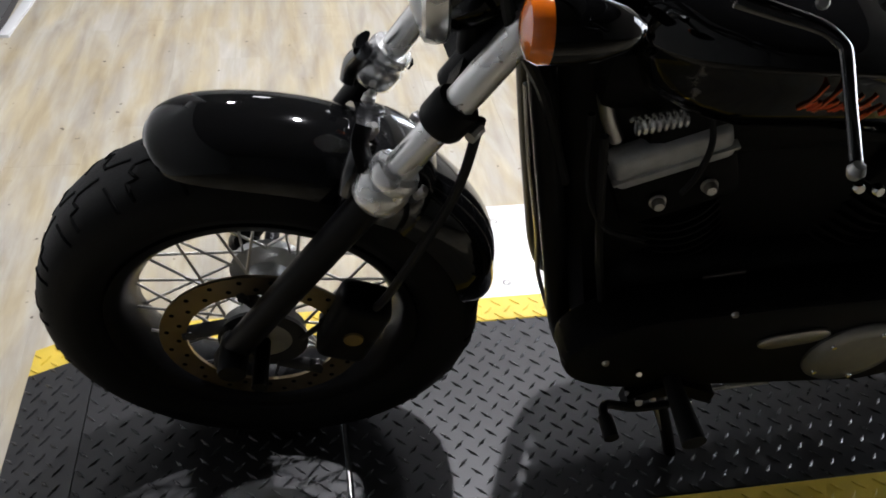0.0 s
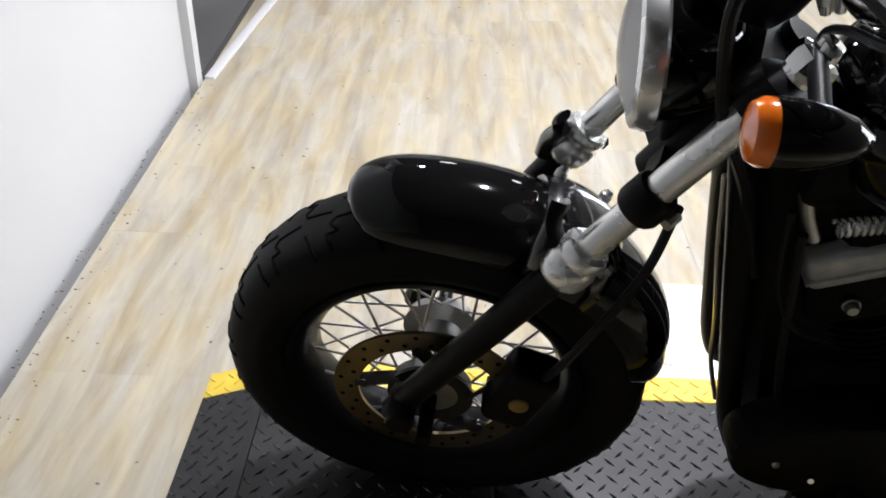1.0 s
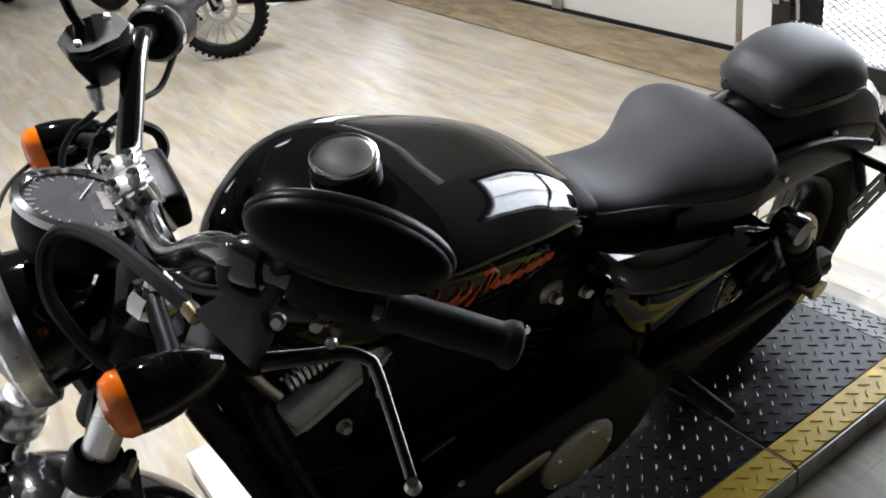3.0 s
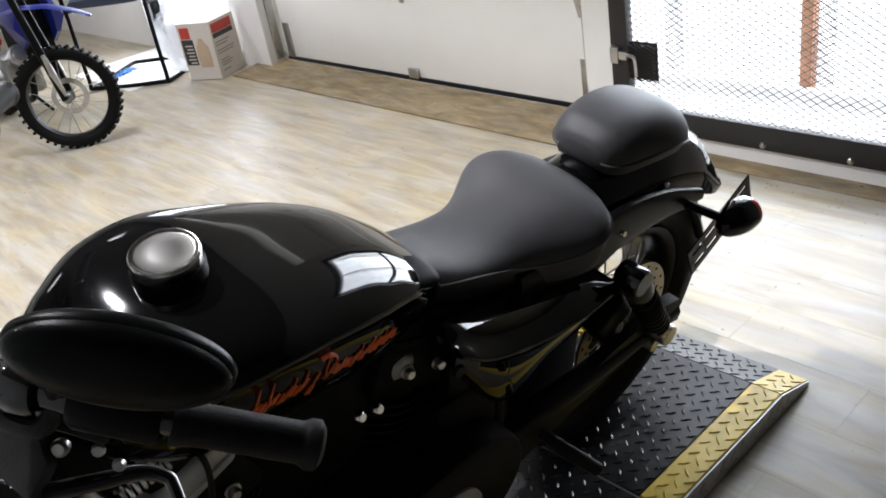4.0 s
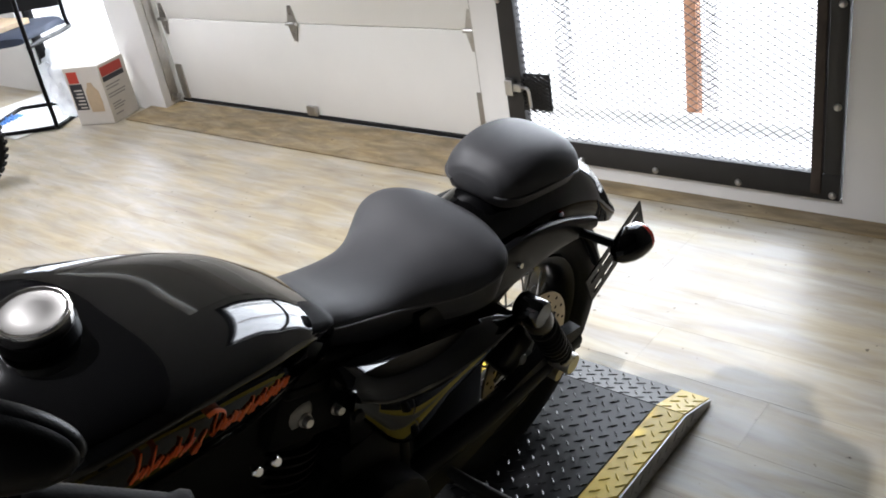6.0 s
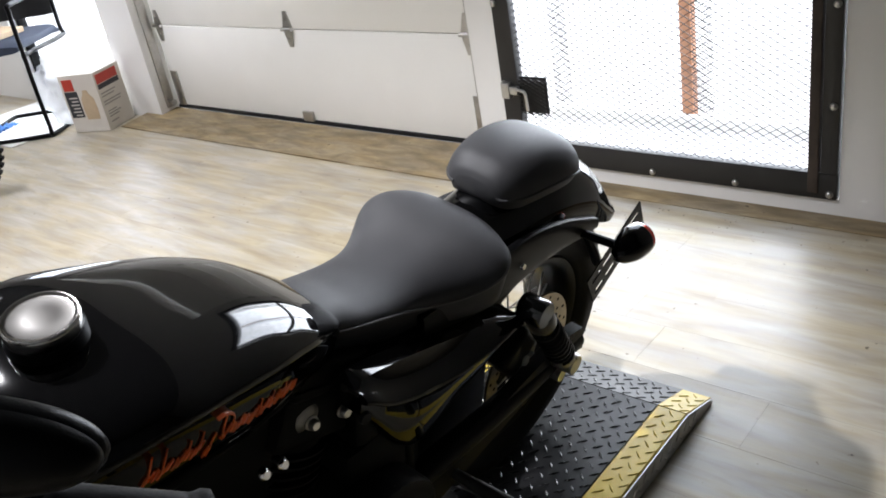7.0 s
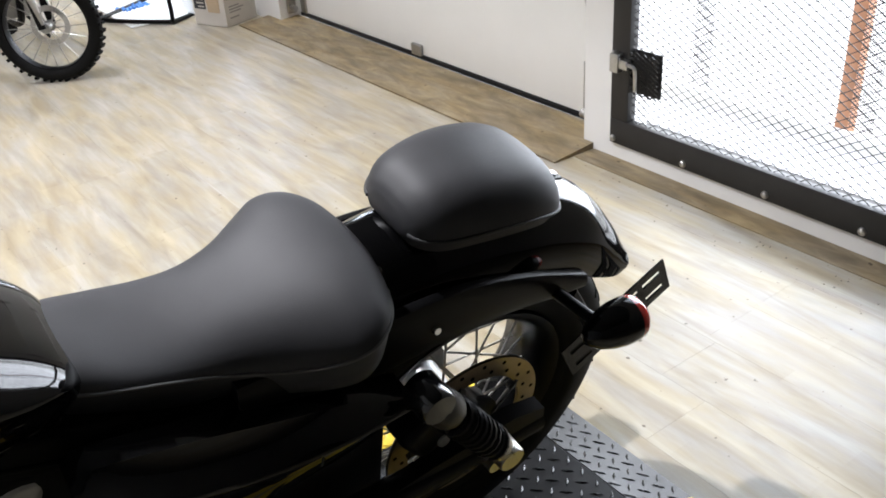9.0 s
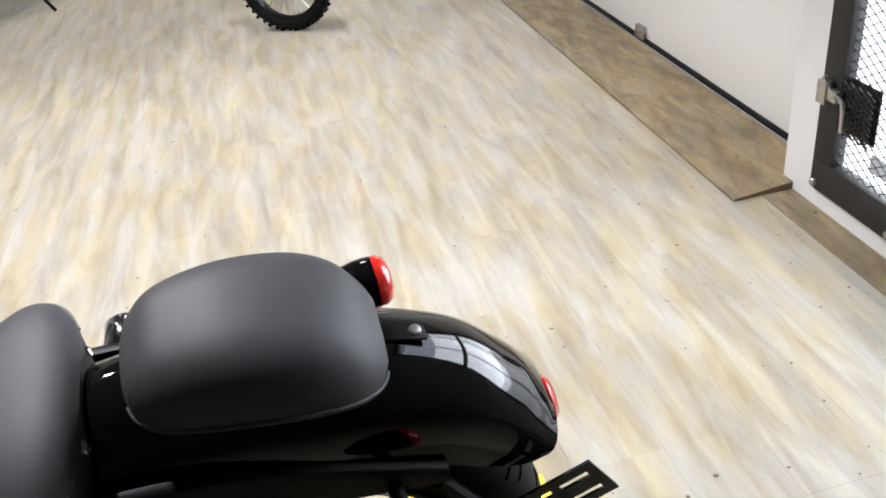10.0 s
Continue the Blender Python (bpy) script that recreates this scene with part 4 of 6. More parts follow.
bpart("riser_clamp", moved(mbox(-0.016, 0.016, -0.030, 0.058, -0.050, -0.012, 0.008, 3), Matrix.Translation((0.413, -0.030, 1.006)) @ Matrix.Rotation(radians(-6), 4, "Z")), BLACK_METAL, handlebar, "black handlebar clamp")


def grip(a, b):
    a, b = Vector(a), Vector(b)
    L = (b - a).length
    prof = [(0.0, 0.0), (0.0142, 0.0), (0.0152, 0.004), (0.0136, 0.010)]
    k = 0.014
    while k < L - 0.012:
        prof += [(0.0134, k), (0.0131, k + 0.002)]
        k += 0.004
    prof += [(0.0142, L - 0.009), (0.0160, L - 0.006), (0.0160, L), (0.012, L + 0.003), (0, L + 0.003)]
    bpart("grip", lathe(prof, 28, along(a, b - a)), SOFT, handlebar, "ribbed black rubber grip")


def housing(a, b, r, lead):
    """A rounded clamshell round the bar with a bulge on one side."""
    a, b = Vector(a), Vector(b)
    L = (b - a).length
    m = along(a, b - a)
    bm = lathe([(0.012, 0.0), (r * 0.86, 0.0), (r, 0.005), (r, L - 0.005), (r * 0.86, L), (0.012, L)], 24, m)
    box = moved(mbox(-0.010, 0.010, -0.010, 0.010, -0.011, 0.011, 0.005, 3), Matrix.Translation((a + b) / 2 + Vector(lead)))
    join(bm, box)
    return bpart("switch_housing", bm, BLACK_METAL, handlebar, "black switch housing")


grip((0.447, -0.357, 1.091), (0.510, -0.411, 1.062))
grip((0.545, 0.243, 0.997), (0.610, 0.345, 0.965))
left_switch = housing((0.409, -0.314, 1.104), (0.444, -0.354, 1.092), 0.0168, (0.004, 0.0, -0.013))
for c in ((0.405, -0.346, 1.090), (0.412, -0.350, 1.074), (0.426, -0.338, 1.112)):
    bpart("switch_screw", lathe([(0, 0.004), (0.003, 0.004), (0.0042, 0)], 10, along(c, (-0.4, -0.7, 0.6))), STEEL, left_switch)
right_switch = housing((0.492, 0.168, 1.024), (0.534, 0.226, 1.003), 0.0300, (0.0, 0.006, -0.022))
bpart("throttle_band", lathe([(0.026, 0.0), (0.0315, 0.001), (0.0315, 0.007), (0.026, 0.008)], 24, along((0.498, 0.176, 1.021), (0.042, 0.058, -0.021)), closed=True), CHROME, right_switch)
for c in ((0.506, 0.170, 1.046), (0.524, 0.200, 1.036), (0.538, 0.215, 1.022)):
    bpart("switch_screw", lathe([(0, 0.004), (0.003, 0.004), (0.0042, 0)], 10, along(c, (-0.2, -0.6, 0.8))), CHROME, right_switch)

# clutch lever: a webbed perch clamped to the bar, with its cable
WEB = [Vector(p) for p in ((0.357, -0.262, 1.058), (0.366, -0.332, 1.064), (0.384, -0.322, 1.074), (0.390, -0.300, 1.090), (0.374, -0.276, 1.076))]
web_n = (WEB[1] - WEB[0]).cross(WEB[3] - WEB[0]).normalized() * 0.004
perch = bpart("lever_perch", loft([[p - web_n for p in WEB], [p + web_n for p in WEB]]), PERCH, handlebar, "dark grey cast lever perch")
bpart("perch_clamp", lathe([(0.0125, -0.011), (0.017, -0.011), (0.0185, -0.007), (0.0185, 0.007), (0.017, 0.011), (0.0125, 0.011)], 24, along((0.394, -0.290, 1.106), (0.03, -0.045, 0.004))), BAR_GLOSS, perch)
bpart("clamp_band", tube([(0.377, -0.289, 1.116), (0.374, -0.292, 1.098), (0.386, -0.312, 1.094), (0.404, -0.312, 1.106)], 0.0042, 8, flat=1.5), PERCH, perch)
bpart("perch_bolt", lathe([(0, 0.007), (0.0036, 0.007), (0.0055, 0.005), (0.0055, 0)], 14, along((0.394, -0.314, 1.074), (-0.5, -0.6, 0.5))), STEEL, perch)
bpart("cable_ferrule", lathe([(0, 0.008), (0.0055, 0.008), (0.0062, 0.005), (0.0062, -0.006), (0, -0.008)], 14, along((0.356, -0.260, 1.058), (-0.1, 0.9, 0.1))), DISC, perch, "brass cable ferrule")
LEVER = [(0.372, -0.328, 1.062), (0.398, -0.338, 1.058), (0.422, -0.347, 1.054), (0.433, -0.356, 1.049), (0.434, -0.364, 1.046), (0.425, -0.395, 1.040), (0.411, -0.438, 1.035)]
lever = bpart("lever", tube(LEVER, [0.0060, 0.0055, 0.0048, 0.0044, 0.0042, 0.0038, 0.0036], 12, flat=0.7), BAR_GLOSS, handlebar, "glossy black clutch lever")
bpart("lever_ball", lathe([(0, 0.0055), (0.0035, 0.0045), (0.0054, 0), (0.0035, -0.0045), (0, -0.0055)], 14, Matrix.Translation((0.409, -0.443, 1.034))), STEEL, lever, "bright lever tip")

# front brake lever and fluid reservoir
tank_top = [(0.396, 0.108), (0.412, 0.098), (0.444, 0.104), (0.462, 0.122), (0.458, 0.150), (0.440, 0.164), (0.410, 0.158), (0.396, 0.140)]
mid = Vector((0.430, 0.132))
rings = [[(mid.x + (x - mid.x) * k, mid.y + (y - mid.y) * k, z + 0.06 * (x - mid.x)) for x, y in tank_top] for z, k in ((1.016, 0.45), (1.022, 0.62), (1.050, 0.98), (1.058, 1.0))]
reservoir = bpart("brake_reservoir", loft(rings), BLACK_METAL, handlebar, "black brake fluid reservoir")
rings = [[(mid.x + (x - mid.x) * k, mid.y + (y - mid.y) * k, z + 0.06 * (x - mid.x)) for x, y in tank_top] for z, k in ((1.058, 1.05), (1.064, 1.05), (1.067, 0.98))]
bpart("reservoir_lid", loft(rings), BAR_GLOSS, reservoir, "glossy reservoir lid")
for c in ((0.408, 0.118, 1.066), (0.448, 0.148, 1.068)):
    bpart("lid_screw", lathe([(0, 0.003), (0.003, 0.003), (0.004, 0)], 10, along(c, (0, 0, 1))), STEEL, reservoir)
bpart("hose_fitting", lathe([(0, 0.0), (0.008, 0.0), (0.008, 0.012), (0.006, 0.014), (0.006, 0.024), (0, 0.024)], 12, along((0.408, 0.108, 1.024), (-0.1, -0.2, -1))), STEEL, reservoir)
bpart("lever", tube([(0.430, 0.170, 1.035), (0.455, 0.205, 1.020), (0.475, 0.24, 1.0), (0.49, 0.30, 0.975), (0.51, 0.36, 0.95)], [0.0075, 0.0070, 0.0065, 0.0055, 0.005], 12, flat=0.7), BAR_GLOSS, handlebar, "glossy black brake lever")


def mirror_head(c, u, v, sx, sy, stem):
    u, v = Vector(u).normalized(), Vector(v)
    n = u.cross(v).normalized()
    v = n.cross(u)
    m = Matrix.Translation(c) @ Matrix(((u.x, v.x, n.x, 0), (u.y, v.y, n.y, 0), (u.z, v.z, n.z, 0), (0, 0, 0, 1)))
    shape = Matrix.Diagonal((sx, sy, 1, 1))
    prof = [(1.0, -0.004)] + [(math.cos(a) ** 0.8, 0.003 + 0.018 * math.sin(a)) for a in np.linspace(0.02, 1.45, 12)] + [(0, 0.021)]
    head = bpart("mirror", moved(lathe(prof, 48, shape), m), SATIN, handlebar, "oval satin black mirror head")
    bpart("mirror_rim", moved(lathe([(1.0, 0.002), (1.03, 0.000), (1.035, -0.005), (1.0, -0.008), (0.95, -0.006), (0.95, -0.002)], 48, shape, closed=True), m), SATIN, head)
    bpart("mirror_glass", moved(lathe([(0.97, -0.004), (0, -0.004)], 48, shape), m), CHROME, head, "mirror glass")
    bpart("mirror_stem", tube(stem, 0.0055, 10), BLACK_METAL, head)


mirror_head(Vector((0.428, -0.357, 1.156)), (0.70, -0.66, -0.25), (0.12, 0.05, 0.99), 0.060, 0.026, [(0.404, -0.305, 1.10), (0.402, -0.315, 1.12), (0.410, -0.335, 1.14), (0.424, -0.352, 1.150)])
mirror_head(Vector((0.455, 0.272, 1.150)), (-0.35, -0.93, 0.02), (0.25, -0.05, 0.96), 0.060, 0.030, [(0.424, 0.148, 1.055), (0.418, 0.162, 1.085), (0.424, 0.205, 1.12), (0.446, 0.262, 1.146)])
# cables
for pts, r in (
    ([(0.356, -0.256, 1.058), (0.347, -0.215, 1.061), (0.336, -0.155, 1.053), (0.320, -0.100, 1.035), (0.303, -0.086, 1.020), (0.290, -0.094, 1.000), (0.286, -0.100, 0.970), (0.296, -0.100, 0.913), (0.315, -0.090, 0.850), (0.37, -0.06, 0.74), (0.42, -0.06, 0.60)], 0.0065),
    ([(0.437, 0.088, 0.978), (0.449, 0.085, 0.966), (0.451, 0.080, 0.950), (0.440, 0.068, 0.942), (0.420, 0.05, 0.94)], 0.0062),
    ([(0.403, 0.104, 1.000), (0.390, 0.108, 0.990), (0.377, 0.110, 0.983), (0.355, 0.10, 0.96), (0.335, 0.07, 0.90), (0.345, 0.04, 0.82)], 0.0034),
    ([(0.515, 0.185, 0.985), (0.485, 0.160, 0.968), (0.456, 0.140, 0.973), (0.420, 0.125, 0.972), (0.385, 0.105, 0.955), (0.36, 0.06, 0.90)], 0.0034),
    ([(0.415, -0.332, 1.080), (0.395, -0.29, 1.076), (0.376, -0.20, 1.02), (0.378, -0.11, 0.975), (0.385, -0.06, 0.93), (0.40, -0.05, 0.85)], 0.0045),
    ([(0.440, 0.150, 0.945), (0.400, 0.215, 0.915), (0.345, 0.210, 0.900), (0.310, 0.165, 0.915), (0.286, 0.110, 0.930), (0.268, 0.074, 0.920), (0.272, 0.055, 0.89)], 0.0026),
):
    bpart("cable", tube(pts, r, 8), SOFT, handlebar, "black control cable")
for s in (-1, 1):
    bpart("fork_cap", lathe([(0, 0.022), (0.010, 0.022), (0.0135, 0.018), (0.0135, 0.008), (0.021, 0.006), (0.023, 0.0), (0.021, -0.014)], 6 if s > 0 else 8, along((0.360, -0.118, 0.950) if s < 0 else (0.386, 0.085, 0.938), UP)), CHROME, None, "chrome fork cap nut")

# tank
TANK = [(0.446, 0.034, 0.825, 0.846), (0.455, 0.063, 0.820, 0.858), (0.475, 0.092, 0.818, 0.870), (0.51, 0.124, 0.825, 0.881), (0.57, 0.155, 0.842, 0.890), (0.65, 0.1645, 0.843, 0.888), (0.73, 0.154, 0.822, 0.867), (0.80, 0.140, 0.798, 0.844), (0.84, 0.128, 0.782, 0.827), (0.88, 0.115, 0.764, 0.804), (0.915, 0.100, 0.7455, 0.776), (0.945, 0.083, 0.731, 0.749), (0.962, 0.065, 0.716, 0.730), (0.968, 0.046, 0.705, 0.716)]


def tank_low(x):
    """How far the flank drops below the shoulder line."""
    return float(np.interp(x, (0.446, 0.475, 0.55, 0.75, 0.92, 0.968), (0.030, 0.060, 0.095, 0.100, 0.055, 0.020)))


def tank_section(x, w, shoulder, top):
    """A dome over a creased shoulder; the flank below it draws in."""
    low = shoulder - tank_low(x)
    out = []
    for u in np.sin(np.linspace(-math.pi / 2, math.pi / 2, 49)):
        out.append((x, -u * w, shoulder + (top - shoulder) * max(0.0, 1 - abs(u) ** 2.9) ** (1 / 1.9)))
    half = [(1.0 - 0.002 / w, -0.003), (0.985, -0.25 * (shoulder - low)), (0.945, -0.6 * (shoulder - low)), (0.88, -0.88 * (shoulder - low)), (0.80, -0.98 * (shoulder - low)), (0.5, -1.0 * (shoulder - low))]
    out += [(x, -w * k, shoulder + d) for k, d in half]
    out += [(x, w * k, shoulder + d) for k, d in half[::-1]]
    return out


X, W, C, T = spread(TANK, 60)
tank = bpart("fuel_tank", loft([tank_section(x, w, c, t) for x, w, c, t in zip(X, W, C, T)]), PAINT, None, "glossy black fuel tank with a creased shoulder", smooth=50)
CAPC = Vector((0.613, -0.006, 0.912))
cap = bpart("fuel_cap", lathe([(0.036, -0.012), (0.0385, -0.008), (0.0385, 0.0065), (0.0380, 0.0088), (0.0366, 0.0100), (0.0350, 0.0098), (0.0335, 0.0086), (0.031, 0.0082), (0.015, 0.0086), (0, 0.0088)], 56, along(CAPC, (-0.05, -0.02, 1))), POLISHED, tank, "chrome fuel cap with a raised rim")
bpart("cap_seat", lathe([(0.043, -0.046), (0.040, -0.026), (0.040, -0.010), (0.0385, -0.006)], 44, along(CAPC, (-0.05, -0.02, 1))), BLACK_METAL, cap)


def tank_side(x, g, lift=0.0012):
    """A point on the left flank: g from its lower edge (0) up to the shoulder line (1)."""
    w, c = (float(np.interp(x, X, v)) for v in (W, C))
    k = float(np.interp(1 - g, (0.0, 0.25, 0.6, 0.88), (0.998, 0.985, 0.945, 0.88)))
    return Vector((x, -w * k - lift, c - (1 - g) * tank_low(x)))


# slanted decal strokes of uneven height, linked along a base line
bm = bmesh.new()
xs = [0.600 + 0.218 * i / 40 for i in range(41)]
for i, x in enumerate(xs):
    tall = 0.34 if i in (1, 4, 18) else (0.24 if i in (9, 12, 14, 28, 32, 36) else 0.13)
    g0 = 0.50 + 0.03 * math.sin(i * 1.7) - (0.14 if i in (13, 14) else 0)
    lo, hi = tank_side(x - 0.003, g0), tank_side(x + 0.006, g0 + tall)
    if i in (16, 17):
        continue
    tube([lo, (lo + hi) / 2 + Vector((0.0015 * math.sin(i * 2.3), 0, 0)), hi], [0.0024, 0.0034, 0.0020], 6, False, bm=bm, flat=0.45)
    if i + 1 < len(xs) and i not in (14, 15):
        tube([tank_side(x - 0.001, g0), tank_side(xs[i + 1] + 0.001, g0 + 0.10)], 0.0028, 5, False, bm=bm, flat=0.45)
tube([tank_side(0.690, 0.85), tank_side(0.703, 0.86), tank_side(0.714, 0.76), tank_side(0.709, 0.60), tank_side(0.692, 0.50)], 0.0026, 6, bm=bm, flat=0.45)
bpart("tank_decal", bm, ORANGE, tank, "slanted orange script-like decal strokes")["kind"] = "stuff"

# seats
SEAT = [(0.9151, 0.048, 0.7397, 0.716, 0.690), (0.9345, 0.062, 0.7437, 0.712, 0.676), (0.9735, 0.073, 0.7290, 0.701, 0.660), (1.0173, 0.078, 0.7110, 0.689, 0.640), (1.0659, 0.083, 0.7010, 0.674, 0.620), (1.1146, 0.092, 0.7000, 0.660, 0.608), (1.1633, 0.112, 0.7060, 0.654, 0.602), (1.205, 0.134, 0.7160, 0.662, 0.602), (1.238, 0.145, 0.7220, 0.676, 0.608), (1.268, 0.132, 0.7230, 0.686, 0.618), (1.290, 0.100, 0.7170, 0.690, 0.630), (1.302, 0.055, 0.7060, 0.690, 0.650)]


def seat_section(x, w, top, seam, low, n=48):
    """A cushion with a broad, gently domed top that rolls over to its seam, and a skirt below."""
    out = []
    for u in np.sin(np.linspace(-math.pi / 2, math.pi / 2, n)):
        out.append((x, -u * w, seam + (top - seam) * max(0.0, 1 - abs(u) ** 2.7) ** 0.62))
    skirt = [(0.995, 0.10), (0.97, 0.45), (0.93, 0.85), (0.86, 1.0), (0.4, 1.0)]
    out += [(x, -w * k, seam - d * (seam - low)) for k, d in skirt]
    out += [(x, w * k, seam - d * (seam - low)) for k, d in skirt[::-1]]
    return out


sx, sw, st, ss, sb = spread(SEAT, 48)
seat = bpart("rider_seat", loft([seat_section(*row) for row in zip(sx, sw, st, ss, sb)]), LEATHER, None, "black vinyl rider seat, dished and smooth")
for s in (-1, 1):
    bpart("seam", tube([(x, s * (w + 0.0006), m) for x, w, m in zip(sx[2:-2:3], sw[2:-2:3], ss[2:-2:3])], 0.0020, 8), WELT, seat)
PILL = [(1.3478, 0.039, 0.736, 0.706), (1.3579, 0.0604, 0.752, 0.696), (1.3862, 0.0809, 0.770, 0.69), (1.4468, 0.0926, 0.778, 0.686), (1.5124, 0.0936, 0.769, 0.677), (1.5548, 0.0830, 0.750, 0.666), (1.5791, 0.0624, 0.723, 0.664), (1.5892, 0.039, 0.709, 0.674)]
px, pw, pt, pb = spread(PILL, 36)


def pad_section(x, w, top, low, split, n=44):
    """A domed pad with a welted edge and a band that tucks in below it."""
    mid = low + (top - low) * split
    out = []
    for u in np.linspace(-1, 1, n):
        y = math.sin(u * math.pi / 2)
        out.append((x, y * w, mid + (top - mid) * max(0.0, 1 - abs(y) ** 3.2) ** 0.56))
    for u in np.linspace(1, -1, 14):
        out.append((x, u * w * 0.82, low))
    return out


pillion = bpart("pillion_seat", loft([pad_section(x, w, t, b, 0.34) for x, w, t, b in zip(px, pw, pt, pb)]), LEATHER, None, "black vinyl pillion pad on the rear mudguard")
for s in (-1, 1):
    bpart("seam", tube([(x, s * (w * 0.99 + 0.001), b + (t - b) * 0.335) for x, w, t, b in zip(px[1:-1:2], pw[1:-1:2], pt[1:-1:2], pb[1:-1:2])], 0.0026, 8), LEATHER, pillion)
bpart("seat_strap", moved(mbox(-0.030, 0.030, -0.011, 0.011, -0.002, 0.002, 0.001), Matrix.Translation((1.606, 0, 0.678)) @ Matrix.Rotation(radians(16), 4, "Y")), BLACK_METAL, pillion)
bpart("seat_screw", lathe([(0, 0.005), (0.006, 0.004), (0.0075, 0)], 14, along((1.624, 0, 0.674), (0.28, 0, 1))), STEEL, pillion)

# rear mudguard and strut rails
A, R, H, D = [], [], [], []
for fx, fz, fh, fd in zip(*spread([(1.20, 0.655, 0.085, 0.10), (1.26, 0.685, 0.088, 0.13), (1.34, 0.703, 0.090, 0.145), (1.43, 0.708, 0.092, 0.14), (1.52, 0.700, 0.092, 0.115), (1.60, 0.678, 0.090, 0.115), (1.68, 0.635, 0.087, 0.10), (1.735, 0.575, 0.085, 0.080), (1.764, 0.532, 0.082, 0.055), (1.774, 0.512, 0.076, 0.028)], 60)):
    A.append(math.degrees(math.atan2(fz - RA.z, fx - RA.x)))
    R.append(math.hypot(fz - RA.z, fx - RA.x))
    H.append(fh)
    D.append(fd)
rear_fender = bpart("rear_fender", arch(RA, A, R, H, D), PAINT, None, "glossy black rear mudguard")
for s in (-1, 1):
    rail = []
    for x, z, h in zip(*spread([(1.10, 0.612, 0.040), (1.20, 0.606, 0.044), (1.30, 0.604, 0.046), (1.40, 0.602, 0.042), (1.50, 0.586, 0.032), (1.58, 0.562, 0.022), (1.63, 0.548, 0.012)], 24)):
        ring = [(x, s * (0.093 + 0.009 * math.sin(a) ** 0.5), z - h * math.cos(a)) for a in np.linspace(0.02, math.pi - 0.02, 11)]
        rail.append(ring + [(x, s * 0.086, z + h), (x, s * 0.086, z - h)])
    bpart("fender_strut", loft(rail), BLACK_METAL, rear_fender, "black fender strut")
    bpart("strut_bolt", lathe([(0, 0.005), (0.005, 0.005), (0.007, 0)], 12, along((1.36, s * 0.102, 0.60), (0, s, 0.2))), CHROME, rear_fender)
    bpart("strut_bolt", lathe([(0, 0.006), (0.006, 0.006), (0.0085, 0)], 12, along((1.30, s * 0.055, 0.688), (0, s * 0.4, 1))), CHROME, rear_fender)
    top, low = Vector((1.307, s * 0.166, 0.572)), Vector((1.461, s * 0.160, 0.346))
    d = (low - top).normalized()
    sh = bpart("shock_absorber", tube([top, low], 0.017, 14, False), BLACK_METAL, None, "black coil-over rear shock", smooth=40)
    pts = []
    for k in range(0, 9 * 14 + 1):
        a = 2 * math.pi * k / 14
        o = d.orthogonal().normalized()
        o2 = d.cross(o)
        pts.append(top + d * (0.068 + 0.16 * k / (9 * 14)) + 0.0225 * (math.cos(a) * o + math.sin(a) * o2))
    bpart("spring", tube(pts, 0.0052, 6, False), BLACK_METAL, sh, "black coil spring")
    bpart("shock_cover", lathe([(0.0, 0.018), (0.020, 0.018), (0.025, 0.024), (0.026, 0.062), (0.023, 0.068), (0, 0.068)], 24, along(top - d * 0.005, d)), PERCH, sh, "dark alloy shock collar")
    bpart("lower_collar", lathe([(0.0, -0.045), (0.020, -0.045), (0.023, -0.038), (0.023, -0.020), (0, -0.020)], 20, along(low, d)), STEEL, sh)
    bpart("shock_eye", lathe([(0, -0.024), (0.022, -0.024), (0.025, -0.02), (0.025, 0.02), (0.022, 0.024), (0, 0.024)], 20, side_on(top)), BAR_GLOSS, sh)
    bpart("shock_eye", lathe([(0, -0.024), (0.020, -0.024), (0.022, -0.02), (0.022, 0.02), (0.020, 0.024), (0, 0.024)], 20, side_on(low)), STEEL, sh)
    bpart("swingarm", tube([(1.03, s * 0.11, 0.33), (1.25, s * 0.125, 0.33), (1.50, s * 0.125, 0.318), (1.56, s * 0.125, 0.316)], [0.026, 0.024, 0.024, 0.022], 12, False), BLACK_METAL, None)
    indicator(Vector((1.614, -0.192, 0.560) if s < 0 else (1.604, 0.170, 0.572)), (1, s * 0.05, 0.02), RED, "red lens", False, 0.95, stalk=(1.57, s * 0.09, 0.555))
bpart("rear_axle", tube([RA + Vector((0, -0.16, 0)), RA + Vector((0, 0.16, 0))], 0.014, 12, False), STEEL, None)
bm = bmesh.new()
PB = Matrix.Translation((1.716, -0.114, 0.445)) @ Matrix.Rotation(radians(-29), 4, "Y")
for b in ((-0.112, 0.098, -0.044, -0.027), (-0.112, 0.098, 0.027, 0.044), (-0.112, 0.098, -0.014, 0.014), (-0.112, -0.100, -0.027, 0.027), (-0.066, -0.056, -0.027, 0.027), (-0.022, 0.004, -0.027, 0.027), (0.040, 0.050, -0.027, 0.027), (0.086, 0.098, -0.027, 0.027)):
    mbox(b[0], b[1], -0.0015, 0.0015, b[2], b[3], bm=bm)
plate = bpart("plate_bracket", moved(bm, PB), BLACK_METAL, None, "black slotted plate bracket", smooth=0)
bpart("bracket_arm", tube([(1.62, -0.085, 0.52), (1.65, -0.09, 0.47), (1.68, -0.09, 0.42)], 0.010, 8), BLACK_METAL, plate)
bpart("tail_lamp", lathe([(0, 0.010), (0.022, 0.008), (0.029, 0.002), (0.030, -0.006), (0, -0.008)], 28, along((1.775, 0.0, 0.49), (1, 0, 0.12))), RED, None, "small red tail lamp")

